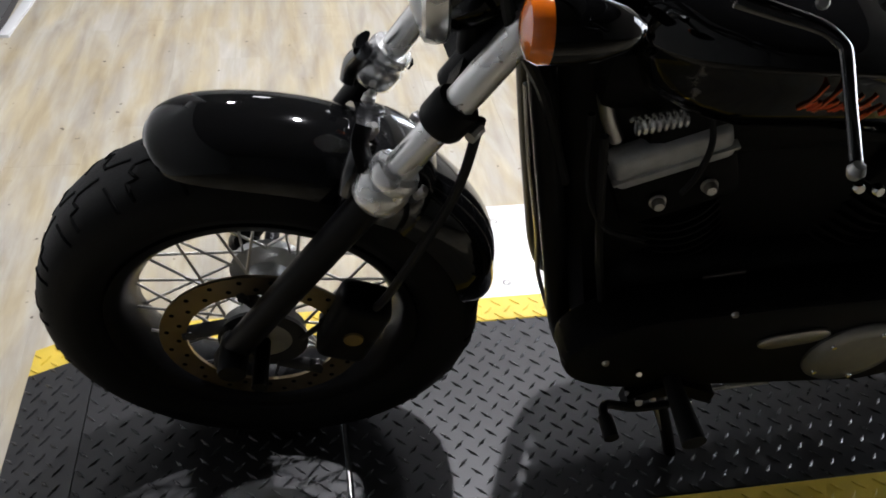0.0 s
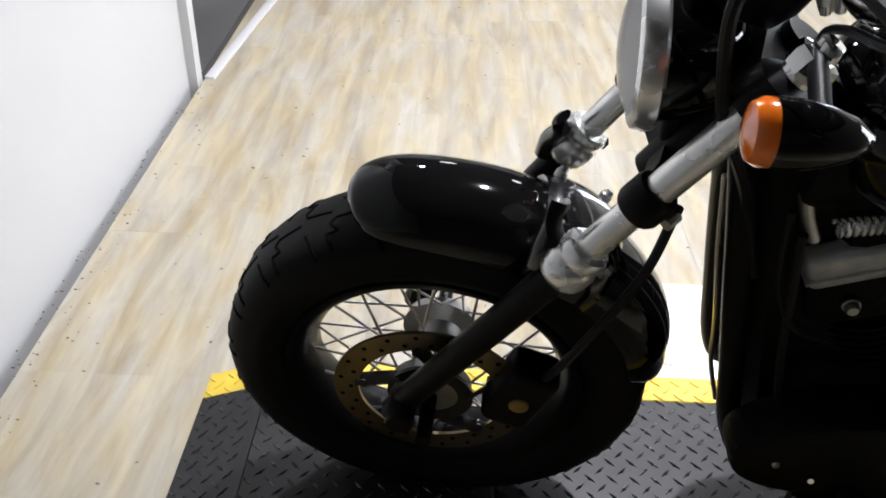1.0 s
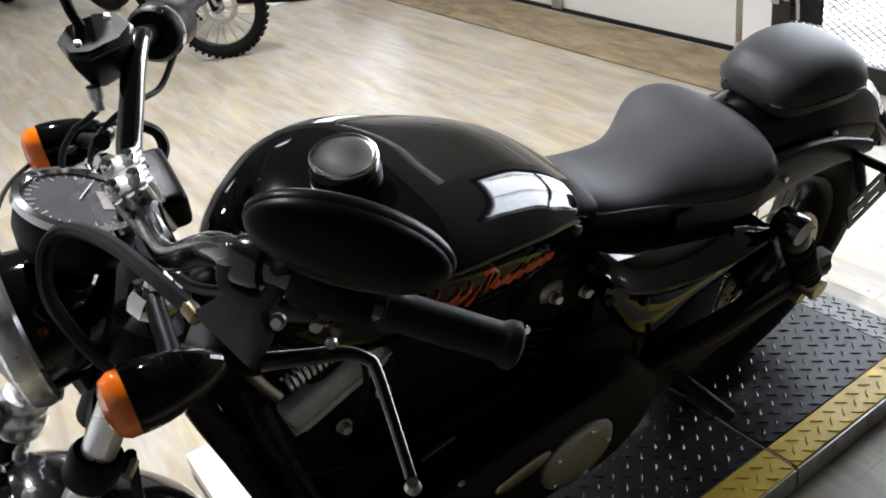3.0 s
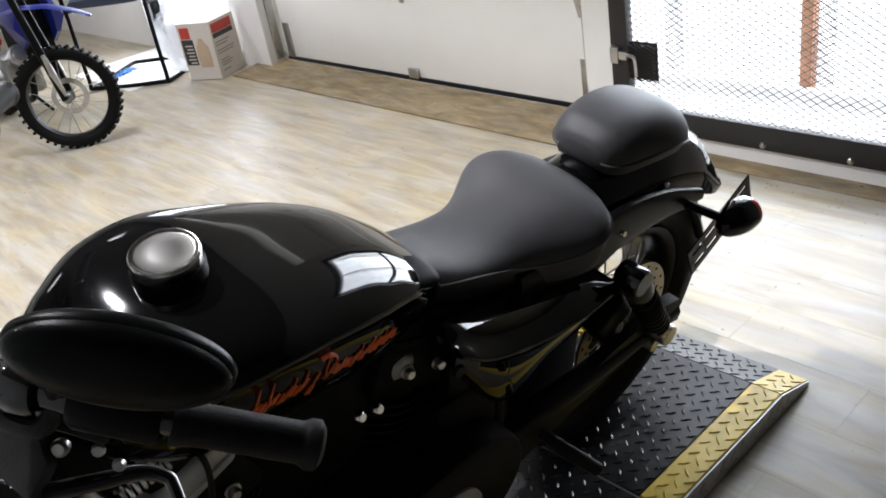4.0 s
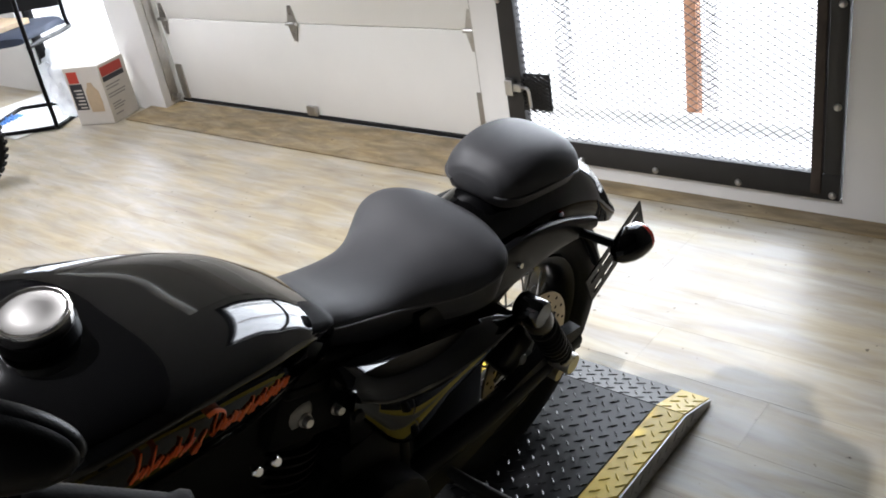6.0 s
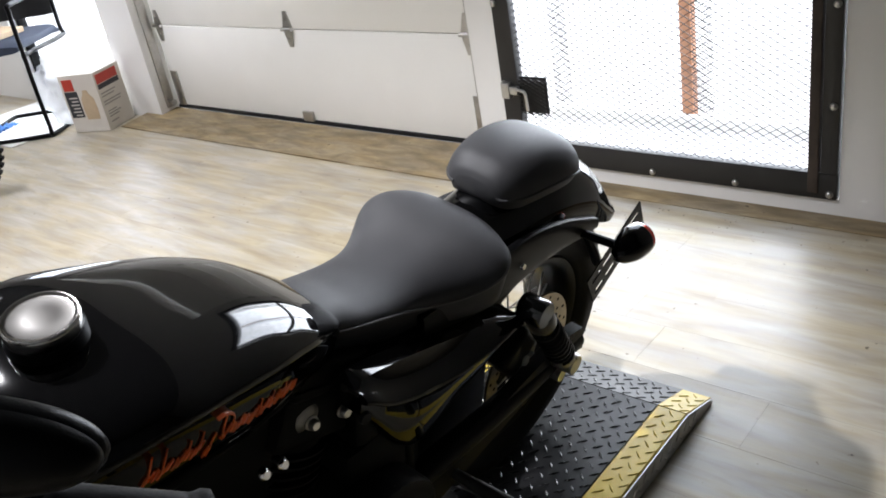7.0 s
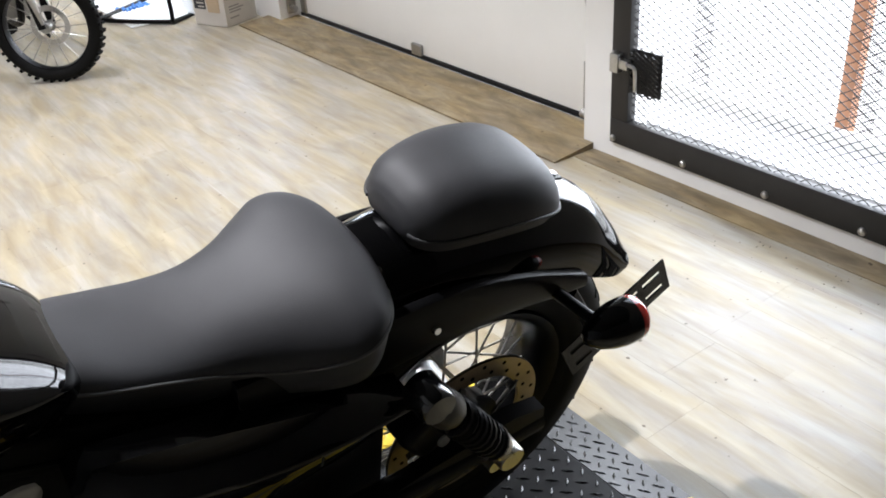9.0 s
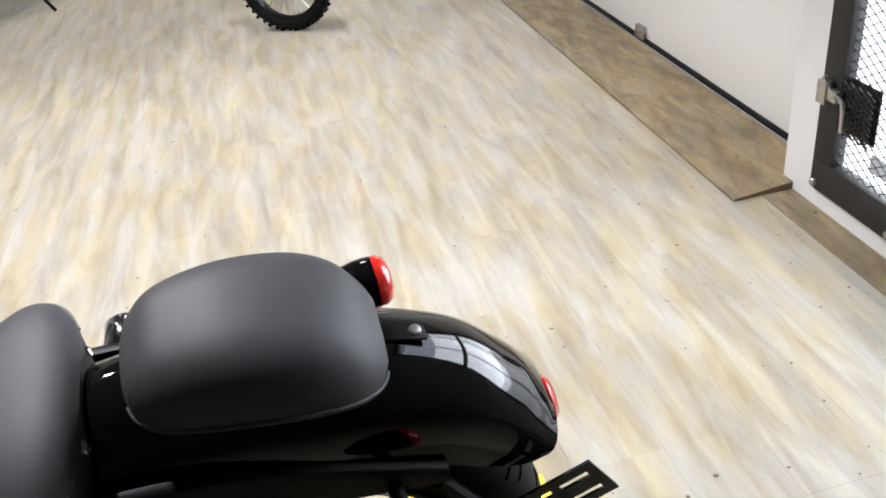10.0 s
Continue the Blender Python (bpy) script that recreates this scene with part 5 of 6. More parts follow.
# frame, engine, covers
for s in (-1, 1):
    bpart("frame_tube", tube([(0.365, 0.0, 0.80), (0.382, s * 0.042, 0.70), (0.434, s * 0.066, 0.45), (0.478, s * 0.078, 0.27), (0.54, s * 0.095, 0.205), (0.70, s * 0.10, 0.195), (1.0, s * 0.10, 0.20), (1.06, s * 0.10, 0.30), (1.05, s * 0.095, 0.5), (1.03, s * 0.080, 0.60), (1.1, s * 0.075, 0.615)], 0.0165, 12), BLACK_METAL, None, "black steel frame tube")
bpart("backbone", tube([(0.39, 0, 0.82), (0.60, 0, 0.80), (0.95, 0, 0.70), (1.05, 0, 0.67)], 0.022, 12), BLACK_METAL, None)
bpart("crankcase", mbox(0.52, 1.0, -0.10, 0.12, 0.21, 0.46, 0.04, 3), ENGINE, None, "black engine crankcase")


def cylinder_block(x, lean, cover):
    m = Matrix.Translation((x, 0.0, 0.395)) @ Matrix.Rotation(radians(lean), 4, "Y")
    prof = []
    for k in range(9):
        z = 0.02 + 0.0155 * k
        prof += [(0.070, z), (0.082, z + 0.001), (0.082, z + 0.005), (0.070, z + 0.006)]
    cyl = bpart("cylinder", lathe([(0, 0)] + [(0.07, 0)] + prof + [(0.07, 0.165), (0, 0.165)], 32, m), ENGINE, None, "finned black cylinder")
    bpart("cylinder_head", moved(mbox(-0.078, 0.078, -0.080, 0.080, 0.165, 0.255, 0.014, 2), m), ENGINE, cyl)
    bm = mbox(-0.072, 0.072, -0.084, -0.052, 0.248, 0.303, 0.010, 3)
    mbox(-0.076, 0.076, -0.088, -0.050, 0.266, 0.271, 0.002, bm=bm)
    bpart("rocker_cover", moved(bm, m), cover, cyl, "dull alloy rocker cover")
    for dx in (-0.032, 0.032):
        stud = m @ Vector((dx + 0.004, -0.086, 0.214))
        bpart("head_bolt", lathe([(0, 0.012), (0.006, 0.012), (0.0085, 0.008), (0.0085, 0.003), (0.011, 0.002), (0.011, 0)], 12, along(stud, (-0.1, -1, 0.15))), STEEL, cyl, "bright head bolt")
    return cyl


cylinder_block(0.640, -22, ROCKER)
cylinder_block(0.825, 22, ENGINE)
# breather spring, coil lead and bright strip on the front cylinder
pts = []
for k in range(0, 8 * 12 + 1):
    a = 2 * math.pi * k / 12
    pts.append((0.470 + 0.060 * k / 96, -0.085 + 0.009 * math.cos(a), 0.712 + 0.012 * k / 96 + 0.009 * math.sin(a)))
bpart("spring", tube(pts, 0.0026, 6, False), FORK, None, "small coiled steel spring")
bpart("coil_lead", tube([(0.558, -0.075, 0.73), (0.566, -0.094, 0.69), (0.562, -0.10, 0.645), (0.553, -0.098, 0.61)], 0.004, 8), SOFT, None)
# added bright tube in place of the lit background showing through a gap
bpart("stay", tube([(0.440, -0.05, 0.735), (0.452, -0.055, 0.70), (0.468, -0.06, 0.668)], 0.009, 12), STEEL, None, "bright tube standing in for pale floor seen through the frame")
bpart("brake_line", tube([(0.362, -0.018, 0.72), (0.385, -0.020, 0.60), (0.417, -0.020, 0.46), (0.436, -0.020, 0.36), (0.468, -0.020, 0.26)], 0.0036, 8), STEEL, None, "bright pipe down the front of the frame")
bpart("edge_strip", moved(mbox(-0.030, 0.030, -0.002, 0.002, -0.0028, 0.0028, 0.001), Matrix.Translation((0.664, -0.106, 0.442)) @ Matrix.Rotation(radians(-8), 4, "Y")), STEEL, None, "bright edge strip")
rings = []
for z, x0, x1, h in ((0.22, 0.520, 0.60, 0.060), (0.30, 0.488, 0.60, 0.068), (0.45, 0.452, 0.60, 0.064), (0.60, 0.420, 0.56, 0.058), (0.70, 0.398, 0.52, 0.046), (0.76, 0.390, 0.50, 0.035)):
    rings.append([(x0, -h * 0.7, z), (x0 + 0.02, -h, z), (x1, -h, z), (x1, h, z), (x0 + 0.02, h, z), (x0, h * 0.7, z)])
front_cover = bpart("front_cover", loft(rings), ENGINE, None, "black shroud between the frame downtubes")
for k in range(7):
    z = 0.30 + 0.045 * k
    x = float(np.interp(z, (0.30, 0.45, 0.60), (0.470, 0.438, 0.405)))
    bpart("cooling_fin", mbox(x + 0.002, x + 0.03, -0.050, 0.050, z, z + 0.004, 0.001, 1), BLACK_METAL, front_cover)
bpart("coil_bracket", mbox(0.43, 0.56, -0.070, 0.070, 0.715, 0.800, 0.02, 2), ENGINE, None, "black coil bracket under the tank")
# solid black filler in place of the shaded gap below the tank
bpart("tank_tunnel", mbox(0.50, 0.94, -0.075, 0.075, 0.640, 0.745, 0.02, 2), ENGINE, None, "black filler box standing in for the shade under the tank")
for pts, r in (([(0.44, -0.085, 0.70), (0.455, -0.098, 0.60), (0.475, -0.100, 0.50), (0.50, -0.105, 0.40)], 0.0055), ([(0.425, -0.070, 0.72), (0.438, -0.088, 0.62), (0.470, -0.104, 0.56), (0.52, -0.112, 0.54)], 0.0045)):
    bpart("engine_lead", tube(pts, r, 8), SOFT, None, "black engine wiring lead")
bpart("intake_cover", mbox(0.61, 0.85, -0.06, 0.10, 0.42, 0.70, 0.03, 2), ENGINE, None, "dark intake and coil covers")
bpart("rear_case", mbox(0.92, 1.10, -0.11, 0.11, 0.24, 0.50, 0.03, 2), ENGINE, None)
# primary cover with round derby cover
bm = slab([(0.51 + 0.155 * math.cos(a), 0.335 + 0.093 * math.sin(a)) for a in np.linspace(math.pi / 2, 1.5 * math.pi, 16)] + [(0.85 + 0.13 * math.cos(a), 0.32 + 0.12 * math.sin(a)) for a in np.linspace(-math.pi / 2, math.pi / 2, 20)], 0.095, 0.165, 0.012)
primary = bpart("primary_cover", moved(bm, Matrix.Translation((0.09, 0, 0)) @ Matrix.Rotation(radians(90), 4, "X")), ENGINE, None, "black primary drive cover")
derby = bpart("derby_cover", lathe([(0, 0.012), (0.05, 0.012), (0.068, 0.010), (0.074, 0.004), (0.074, 0)], 44, along((0.890, -0.165, 0.305), (0, -1, 0))), ALU, primary, "dull steel round derby cover")
for k in range(5):
    a = 2 * math.pi * k / 5
    bpart("derby_screw", lathe([(0, 0.003), (0.0035, 0.003), (0.0045, 0)], 10, along((0.890 + 0.06 * math.cos(a), -0.176, 0.305 + 0.06 * math.sin(a)), (0, -1, 0))), CHROME, derby)
for x, z in ((0.505, 0.335), (0.66, 0.435), (0.62, 0.252)):
    bpart("cover_bolt", lathe([(0, 0.004), (0.004, 0.004), (0.0055, 0)], 10, along((x, -0.165, z), (0, -1, 0))), STEEL, primary)
bpart("inspection_cover", moved(slab([(0.035 * math.cos(a) + (0.018 if math.cos(a) > 0 else -0.018), 0.017 * math.sin(a)) for a in np.linspace(0, 2 * math.pi, 28, endpoint=False)], 0, 0.006, 0.0015), Matrix.Translation((0.774, -0.165, 0.361)) @ Matrix.Rotation(radians(90), 4, "X") @ Matrix.Rotation(radians(8), 4, "Z")), STEEL, primary, "small steel inspection cover")
# coil cover, horn, side cover, battery box
side = [(0.918, 0.622, 0.652, 0.664), (0.935, 0.595, 0.642, 0.668), (0.960, 0.555, 0.622, 0.664), (1.000, 0.488, 0.600, 0.652), (1.040, 0.452, 0.584, 0.640), (1.085, 0.457, 0.570, 0.624), (1.140, 0.480, 0.558, 0.604), (1.215, 0.493, 0.550, 0.580), (1.270, 0.515, 0.545, 0.564), (1.302, 0.528, 0.542, 0.552)]
sxs, slo, smi, shi = spread(side, 40)


def cover_section(x, lo, ridge, hi):
    """A flat panel that rolls in at its lower edge, a raised rib along its upper part, and a shelf above."""
    h, e = ridge - lo, min(1.0, (ridge - lo) / 0.06)
    return [(x, -0.132 + y, z) for y, z in ((0.035, lo), (0.004, lo), (-0.004, lo + 0.06 * h), (-0.008, lo + 0.16 * h), (-0.010, lo + 0.5 * h), (-0.011, lo + 0.80 * h), (-0.014 - 0.006 * e, lo + 0.90 * h), (-0.018 - 0.010 * e, ridge), (-0.017 - 0.009 * e, ridge + 0.007), (-0.010 - 0.004 * e, ridge + 0.014), (-0.002, ridge + 0.5 * (hi - ridge) + 0.007), (0.004, hi), (0.035, hi))]


side_cover = bpart("side_cover", loft([cover_section(*row) for row in zip(sxs, slo, smi, shi)]), PAINT, None, "glossy black side cover with a raised rib", smooth=50)
bpart("cover_plug", lathe([(0, 0.006), (0.008, 0.006), (0.010, 0)], 14, along((0.915, -0.150, 0.630), (-0.2, -1, 0.1))), SOFT, side_cover)
# tray under the seat, inner guard and belt cover close the rear of the frame
bpart("seat_tray", mbox(1.00, 1.33, -0.085, 0.085, 0.590, 0.632, 0.015, 2), BLACK_METAL, None)
bpart("inner_guard", mbox(1.06, 1.31, -0.088, 0.060, 0.260, 0.545, 0.02, 2), BLACK_METAL, None)
rear_cal = bpart("brake_caliper", moved(mbox(-0.045, 0.045, -0.030, 0.030, -0.036, 0.036, 0.012, 3), Matrix.Translation((1.372, -0.085, 0.395)) @ Matrix.Rotation(radians(-35), 4, "Y")), BLACK_METAL, None, "black rear brake caliper")
bpart("caliper_badge", lathe([(0, 0.003), (0.010, 0.003), (0.011, 0)], 20, along((1.385, -0.116, 0.372), (0, -1, 0.1))), ALU, rear_cal)
bpart("belt_guard", loft([[(x, -0.145, z - 0.03), (x, -0.112, z - 0.03), (x, -0.112, z + 0.02), (x, -0.138, z + 0.02)] for x, z in ((1.08, 0.30), (1.2, 0.315), (1.35, 0.335), (1.50, 0.345), (1.56, 0.330))]), BLACK_METAL, None, "black belt guard")
bpart("passenger_peg", tube([(1.14, -0.13, 0.30), (1.165, -0.19, 0.27), (1.195, -0.235, 0.235)], [0.010, 0.013, 0.013], 12), SOFT, None)
bpart("carburettor", mbox(0.845, 0.910, -0.085, -0.03, 0.580, 0.640, 0.026, 4), ALU, None, "dull aluminium carburettor body")
for x, z in ((0.775, 0.612), (0.805, 0.604)):
    bpart("rear_bolt", lathe([(0, 0.010), (0.006, 0.010), (0.009, 0.006), (0.009, 0)], 12, along((x, -0.105, z), (0.1, -1, 0.3))), CHROME, None)
bpart("oil_tank", mbox(0.95, 1.15, 0.05, 0.12, 0.48, 0.62, 0.02, 3), BLACK_METAL, None)
bpart("battery_box", mbox(0.95, 1.15, -0.10, 0.05, 0.42, 0.63, 0.02), BLACK_METAL, None)
bpart("exhaust_pipe", tube([(0.60, 0.08, 0.60), (0.54, 0.12, 0.55), (0.52, 0.15, 0.42), (0.60, 0.17, 0.30), (0.9, 0.175, 0.27), (1.2, 0.18, 0.28)], 0.022, 14), BLACK_METAL, None, "black exhaust header pipe")
bpart("silencer", tube([(1.15, 0.18, 0.28), (1.22, 0.185, 0.285), (1.75, 0.19, 0.31)], [0.024, 0.038, 0.042], 18, False), BLACK_METAL, None)
bpart("air_cleaner", lathe([(0, 0.05), (0.07, 0.048), (0.085, 0.03), (0.085, 0)], 32, along((0.755, 0.12, 0.60), (0, 1, 0))), BLACK_METAL, None)
bpart("side_stand", tube([(0.62, -0.09, 0.20), (0.66, -0.15, 0.11), (0.70, -0.225, -0.03), (0.715, -0.235, -0.045)], [0.013, 0.011, 0.010, 0.014], 10), BLACK_METAL, None, "black side stand, folded down")
for s in (-1, 1):
    bpart("foot_peg", tube([(0.62, s * 0.16, 0.27), (0.62, s * 0.27, 0.275)], [0.012, 0.018], 12, False), SOFT, None)
shift = bpart("shift_lever", tube([(0.66, -0.17, 0.20), (0.58, -0.18, 0.215), (0.52, -0.185, 0.245), (0.515, -0.225, 0.25)], 0.007, 8), BLACK_METAL, None, "black shift lever")
bpart("shift_rubber", tube([(0.514, -0.205, 0.249), (0.514, -0.24, 0.251)], 0.011, 12, False), SOFT, shift)
bpart("shift_rod", tube([(0.56, -0.165, 0.235), (0.70, -0.16, 0.215), (0.80, -0.155, 0.21)], 0.004, 8, False), STEEL, shift)
bpart("peg_bracket", loft([[(x, -0.175, z), (x, -0.15, z), (x, -0.15, z - 0.03), (x, -0.175, z - 0.03)] for x, z in ((0.56, 0.235), (0.60, 0.262), (0.64, 0.262), (0.70, 0.225))]), BLACK_METAL, None)
for c, r in (((0.575, -0.178, 0.235), 0.008), ((0.640, -0.178, 0.245), 0.007), ((0.560, -0.168, 0.305), 0.006), ((0.612, -0.235, 0.262), 0.006), ((0.665, -0.172, 0.205), 0.006)):
    bpart("linkage_bolt", lathe([(0, 0.007), (r * 0.7, 0.007), (r, 0.004), (r, 0)], 10, along(c, (-0.2, -1, 0.5))), CHROME, None)
bpart("stand_spring", tube([(0.63, -0.12, 0.165), (0.665, -0.165, 0.085)], 0.007, 10, False), STEEL, None)

# ---------------------------------------------------------------- machines parked beyond


def small_wheel(name, c, radius, width, heading, tilt, knobs, parent, mat=None):
    """A wire wheel standing at c; heading turns it about the vertical, tilt leans it."""
    m = Matrix.Translation(c) @ Matrix.Rotation(radians(heading), 4, "Z") @ Matrix.Rotation(radians(tilt), 4, "X")
    o = Vector((0, 0, 0))
    r = radius
    rim = part(name, moved(lathe([(r * 0.76, -width * 0.36), (r * 0.80, -width * 0.36), (r * 0.78, 0), (r * 0.80, width * 0.36), (r * 0.76, width * 0.36), (r * 0.73, 0)], 48, side_on(o), closed=True), m), BLACK_METAL, parent, "black wheel rim")
    tyre = part("tyre", moved(tyre_mesh(o, r * (0.975 if knobs else 1.0), width, r * 0.76), m), RUBBER, rim, "knobbly off-road tyre" if knobs else "smooth black road tyre")
    if knobs:
        bm = bmesh.new()
        n = 44
        for k in range(n):
            a = 2 * math.pi * k / n
            for z in ((-0.36, -0.1, 0.22) if k % 2 else (-0.22, 0.1, 0.36)):
                q = mbox(-0.007, 0.007, -width * 0.09, width * 0.09, 0, 0.011)
                moved(q, Matrix.Rotation(-a + math.pi / 2, 4, "Y") @ Matrix.Translation((0, z * width, r * 0.972 - 0.25 * abs(z) ** 2 * width)))
                join(bm, q)
        part("knob", moved(bm, m), RUBBER, tyre, smooth=0)["kind"] = "stuff"
    part("hub", moved(lathe([(0, -0.04), (0.022, -0.04), (0.026, -0.03), (0.016, -0.02), (0.016, 0.02), (0.026, 0.03), (0.022, 0.04), (0, 0.04)], 20, side_on(o)), m), ALU, rim)
    for k in range(20):
        s = 1 if k % 2 else -1
        a = 2 * math.pi * k / 20
        b = a + (0.5 if (k // 2) % 2 else -0.5)
        part("spoke", moved(tube([(0.022 * math.cos(b), s * 0.028, 0.022 * math.sin(b)), (r * 0.75 * math.cos(a), 0, r * 0.75 * math.sin(a))], 0.002, 5, False), m), STEEL, rim)
    part("brake_disc", moved(lathe([(r * 0.36, -0.0015), (r * 0.36, 0.0015), (r * 0.26, 0.0015), (r * 0.26, -0.0015)], 32, side_on(Vector((0, -0.035, 0))), closed=True), m), STEEL, rim)
    return rim, m


dirt = tagged(empty("dirt_bike"), "blue off-road motorbike with knobbly tyres on a side stand", "dirt bike")
# the front wheel is turned to full lock
FM = small_wheel("front_wheel", Vector((1.700, 5.600, 0.250)), 0.252, 0.075, 146, 4, True, dirt)[1]
for s in (-1, 1):
    leg = part("fork_leg", moved(tube([(0.0, s * 0.062, 0.0), (0.035, s * 0.062, 0.22), (0.11, s * 0.062, 0.64)], [0.017, 0.020, 0.016], 12, False), FM), BLACK_METAL, dirt, "black fork leg")
    part("fork_guard", moved(tube([(-0.006, s * 0.066, 0.02), (0.016, s * 0.066, 0.13), (0.034, s * 0.066, 0.23)], [0.010, 0.018, 0.016], 10, False), FM), STEEL, leg)
part("front_fender", moved(loft([[(x, -w, z - 0.012), (x, -w * 0.6, z), (x, w * 0.6, z), (x, w, z - 0.012), (x, w * 0.6, z - 0.006), (x, -w * 0.6, z - 0.006)] for x, w, z in ((0.26, 0.05, 0.30), (0.15, 0.06, 0.345), (0.05, 0.062, 0.36), (-0.08, 0.058, 0.345), (-0.20, 0.045, 0.30), (-0.26, 0.02, 0.265))]), FM @ Matrix.Translation((0.03, 0.0, 0.10))), BLUE, dirt, "blue plastic front fender")
part("front_plate", moved(mbox(0.02, 0.04, -0.08, 0.08, 0.50, 0.68, 0.01), FM @ Matrix.Translation((0.03, 0, 0))), BLUE, dirt)
small_wheel("rear_wheel", Vector((1.66, 6.74, 0.205)), 0.208, 0.085, 92, -12, True, dirt)
part("engine", mbox(1.58, 1.76, 6.02, 6.28, 0.22, 0.44, 0.03, 2), ALU, dirt, "grey alloy engine")
part("engine_cover", lathe([(0, 0.03), (0.05, 0.028), (0.075, 0.015), (0.08, 0)], 28, along((1.58, 6.16, 0.31), (-1, 0, 0))), ALU, dirt, "round alloy clutch cover")
part("air_box", mbox(1.71, 1.85, 5.92, 6.34, 0.40, 0.70, 0.04, 2), BLACK_METAL, dirt, "black air box and radiator guard")
part("chain_guard", tube([(1.62, 6.30, 0.30), (1.60, 6.55, 0.30), (1.60, 6.76, 0.25)], 0.016, 8), BLACK_METAL, dirt)
part("cylinder", lathe([(0.05, 0)] + [q for k in range(6) for q in ((0.05, 0.012 * k + 0.006), (0.062, 0.012 * k + 0.007), (0.062, 0.012 * k + 0.011), (0.05, 0.012 * k + 0.012))] + [(0.04, 0.09), (0, 0.09)], 20, along((1.67, 6.05, 0.40), (0, -0.8, 0.5))), ALU, dirt)
part("frame", tube([(1.80, 5.86, 0.74), (1.70, 5.98, 0.40), (1.67, 6.05, 0.20), (1.66, 6.35, 0.20), (1.70, 6.45, 0.45), (1.78, 6.30, 0.66), (1.80, 5.90, 0.74)], 0.018, 8), BLACK_METAL, dirt)
part("swingarm", tube([(1.66, 6.36, 0.27), (1.62, 6.72, 0.21)], 0.02, 8, False), ALU, dirt)
for s in (-1, 1):
    part("shroud", moved(loft([[(s * 0.09, y, z0), (s * 0.13, y, (z0 + z1) / 2), (s * 0.10, y, z1), (s * 0.08, y, z1), (s * 0.07, y, z0)] for y, z0, z1 in ((5.84, 0.52, 0.66), (5.95, 0.46, 0.76), (6.10, 0.56, 0.78), (6.25, 0.64, 0.74))]), Matrix.Translation((1.77, 0, 0))), BLUE, dirt, "blue plastic shroud")
part("seat", loft([[(1.79 - w, y, z - 0.06), (1.79 - w, y, z - 0.01), (1.79, y, z), (1.79 + w, y, z - 0.01), (1.79 + w, y, z - 0.06)] for y, w, z in ((6.08, 0.05, 0.80), (6.3, 0.07, 0.77), (6.6, 0.075, 0.79), (6.85, 0.05, 0.83))]), SOFT, dirt, "black seat")
part("rear_fender", loft([[(1.79 - 0.06, y, z - 0.01), (1.79, y, z), (1.79 + 0.06, y, z - 0.01), (1.79, y, z - 0.015)] for y, z in ((6.7, 0.75), (6.95, 0.80), (7.1, 0.82))]), BLUE, dirt)
part("handlebar", tube([(1.45, 5.95, 0.93), (1.6, 5.86, 0.92), (1.72, 5.84, 0.84), (1.86, 5.86, 0.84), (1.98, 5.9, 0.92), (2.12, 6.0, 0.92)], 0.011, 8), BLACK_METAL, dirt)
part("radiator_cap", tube([(1.60, 6.02, 0.52), (1.56, 6.0, 0.55)], 0.022, 10, False), RED, dirt, "red cap")
part("side_stand", tube([(1.70, 6.40, 0.25), (1.86, 6.45, 0.004)], 0.009, 8, False), BLACK_METAL, dirt)


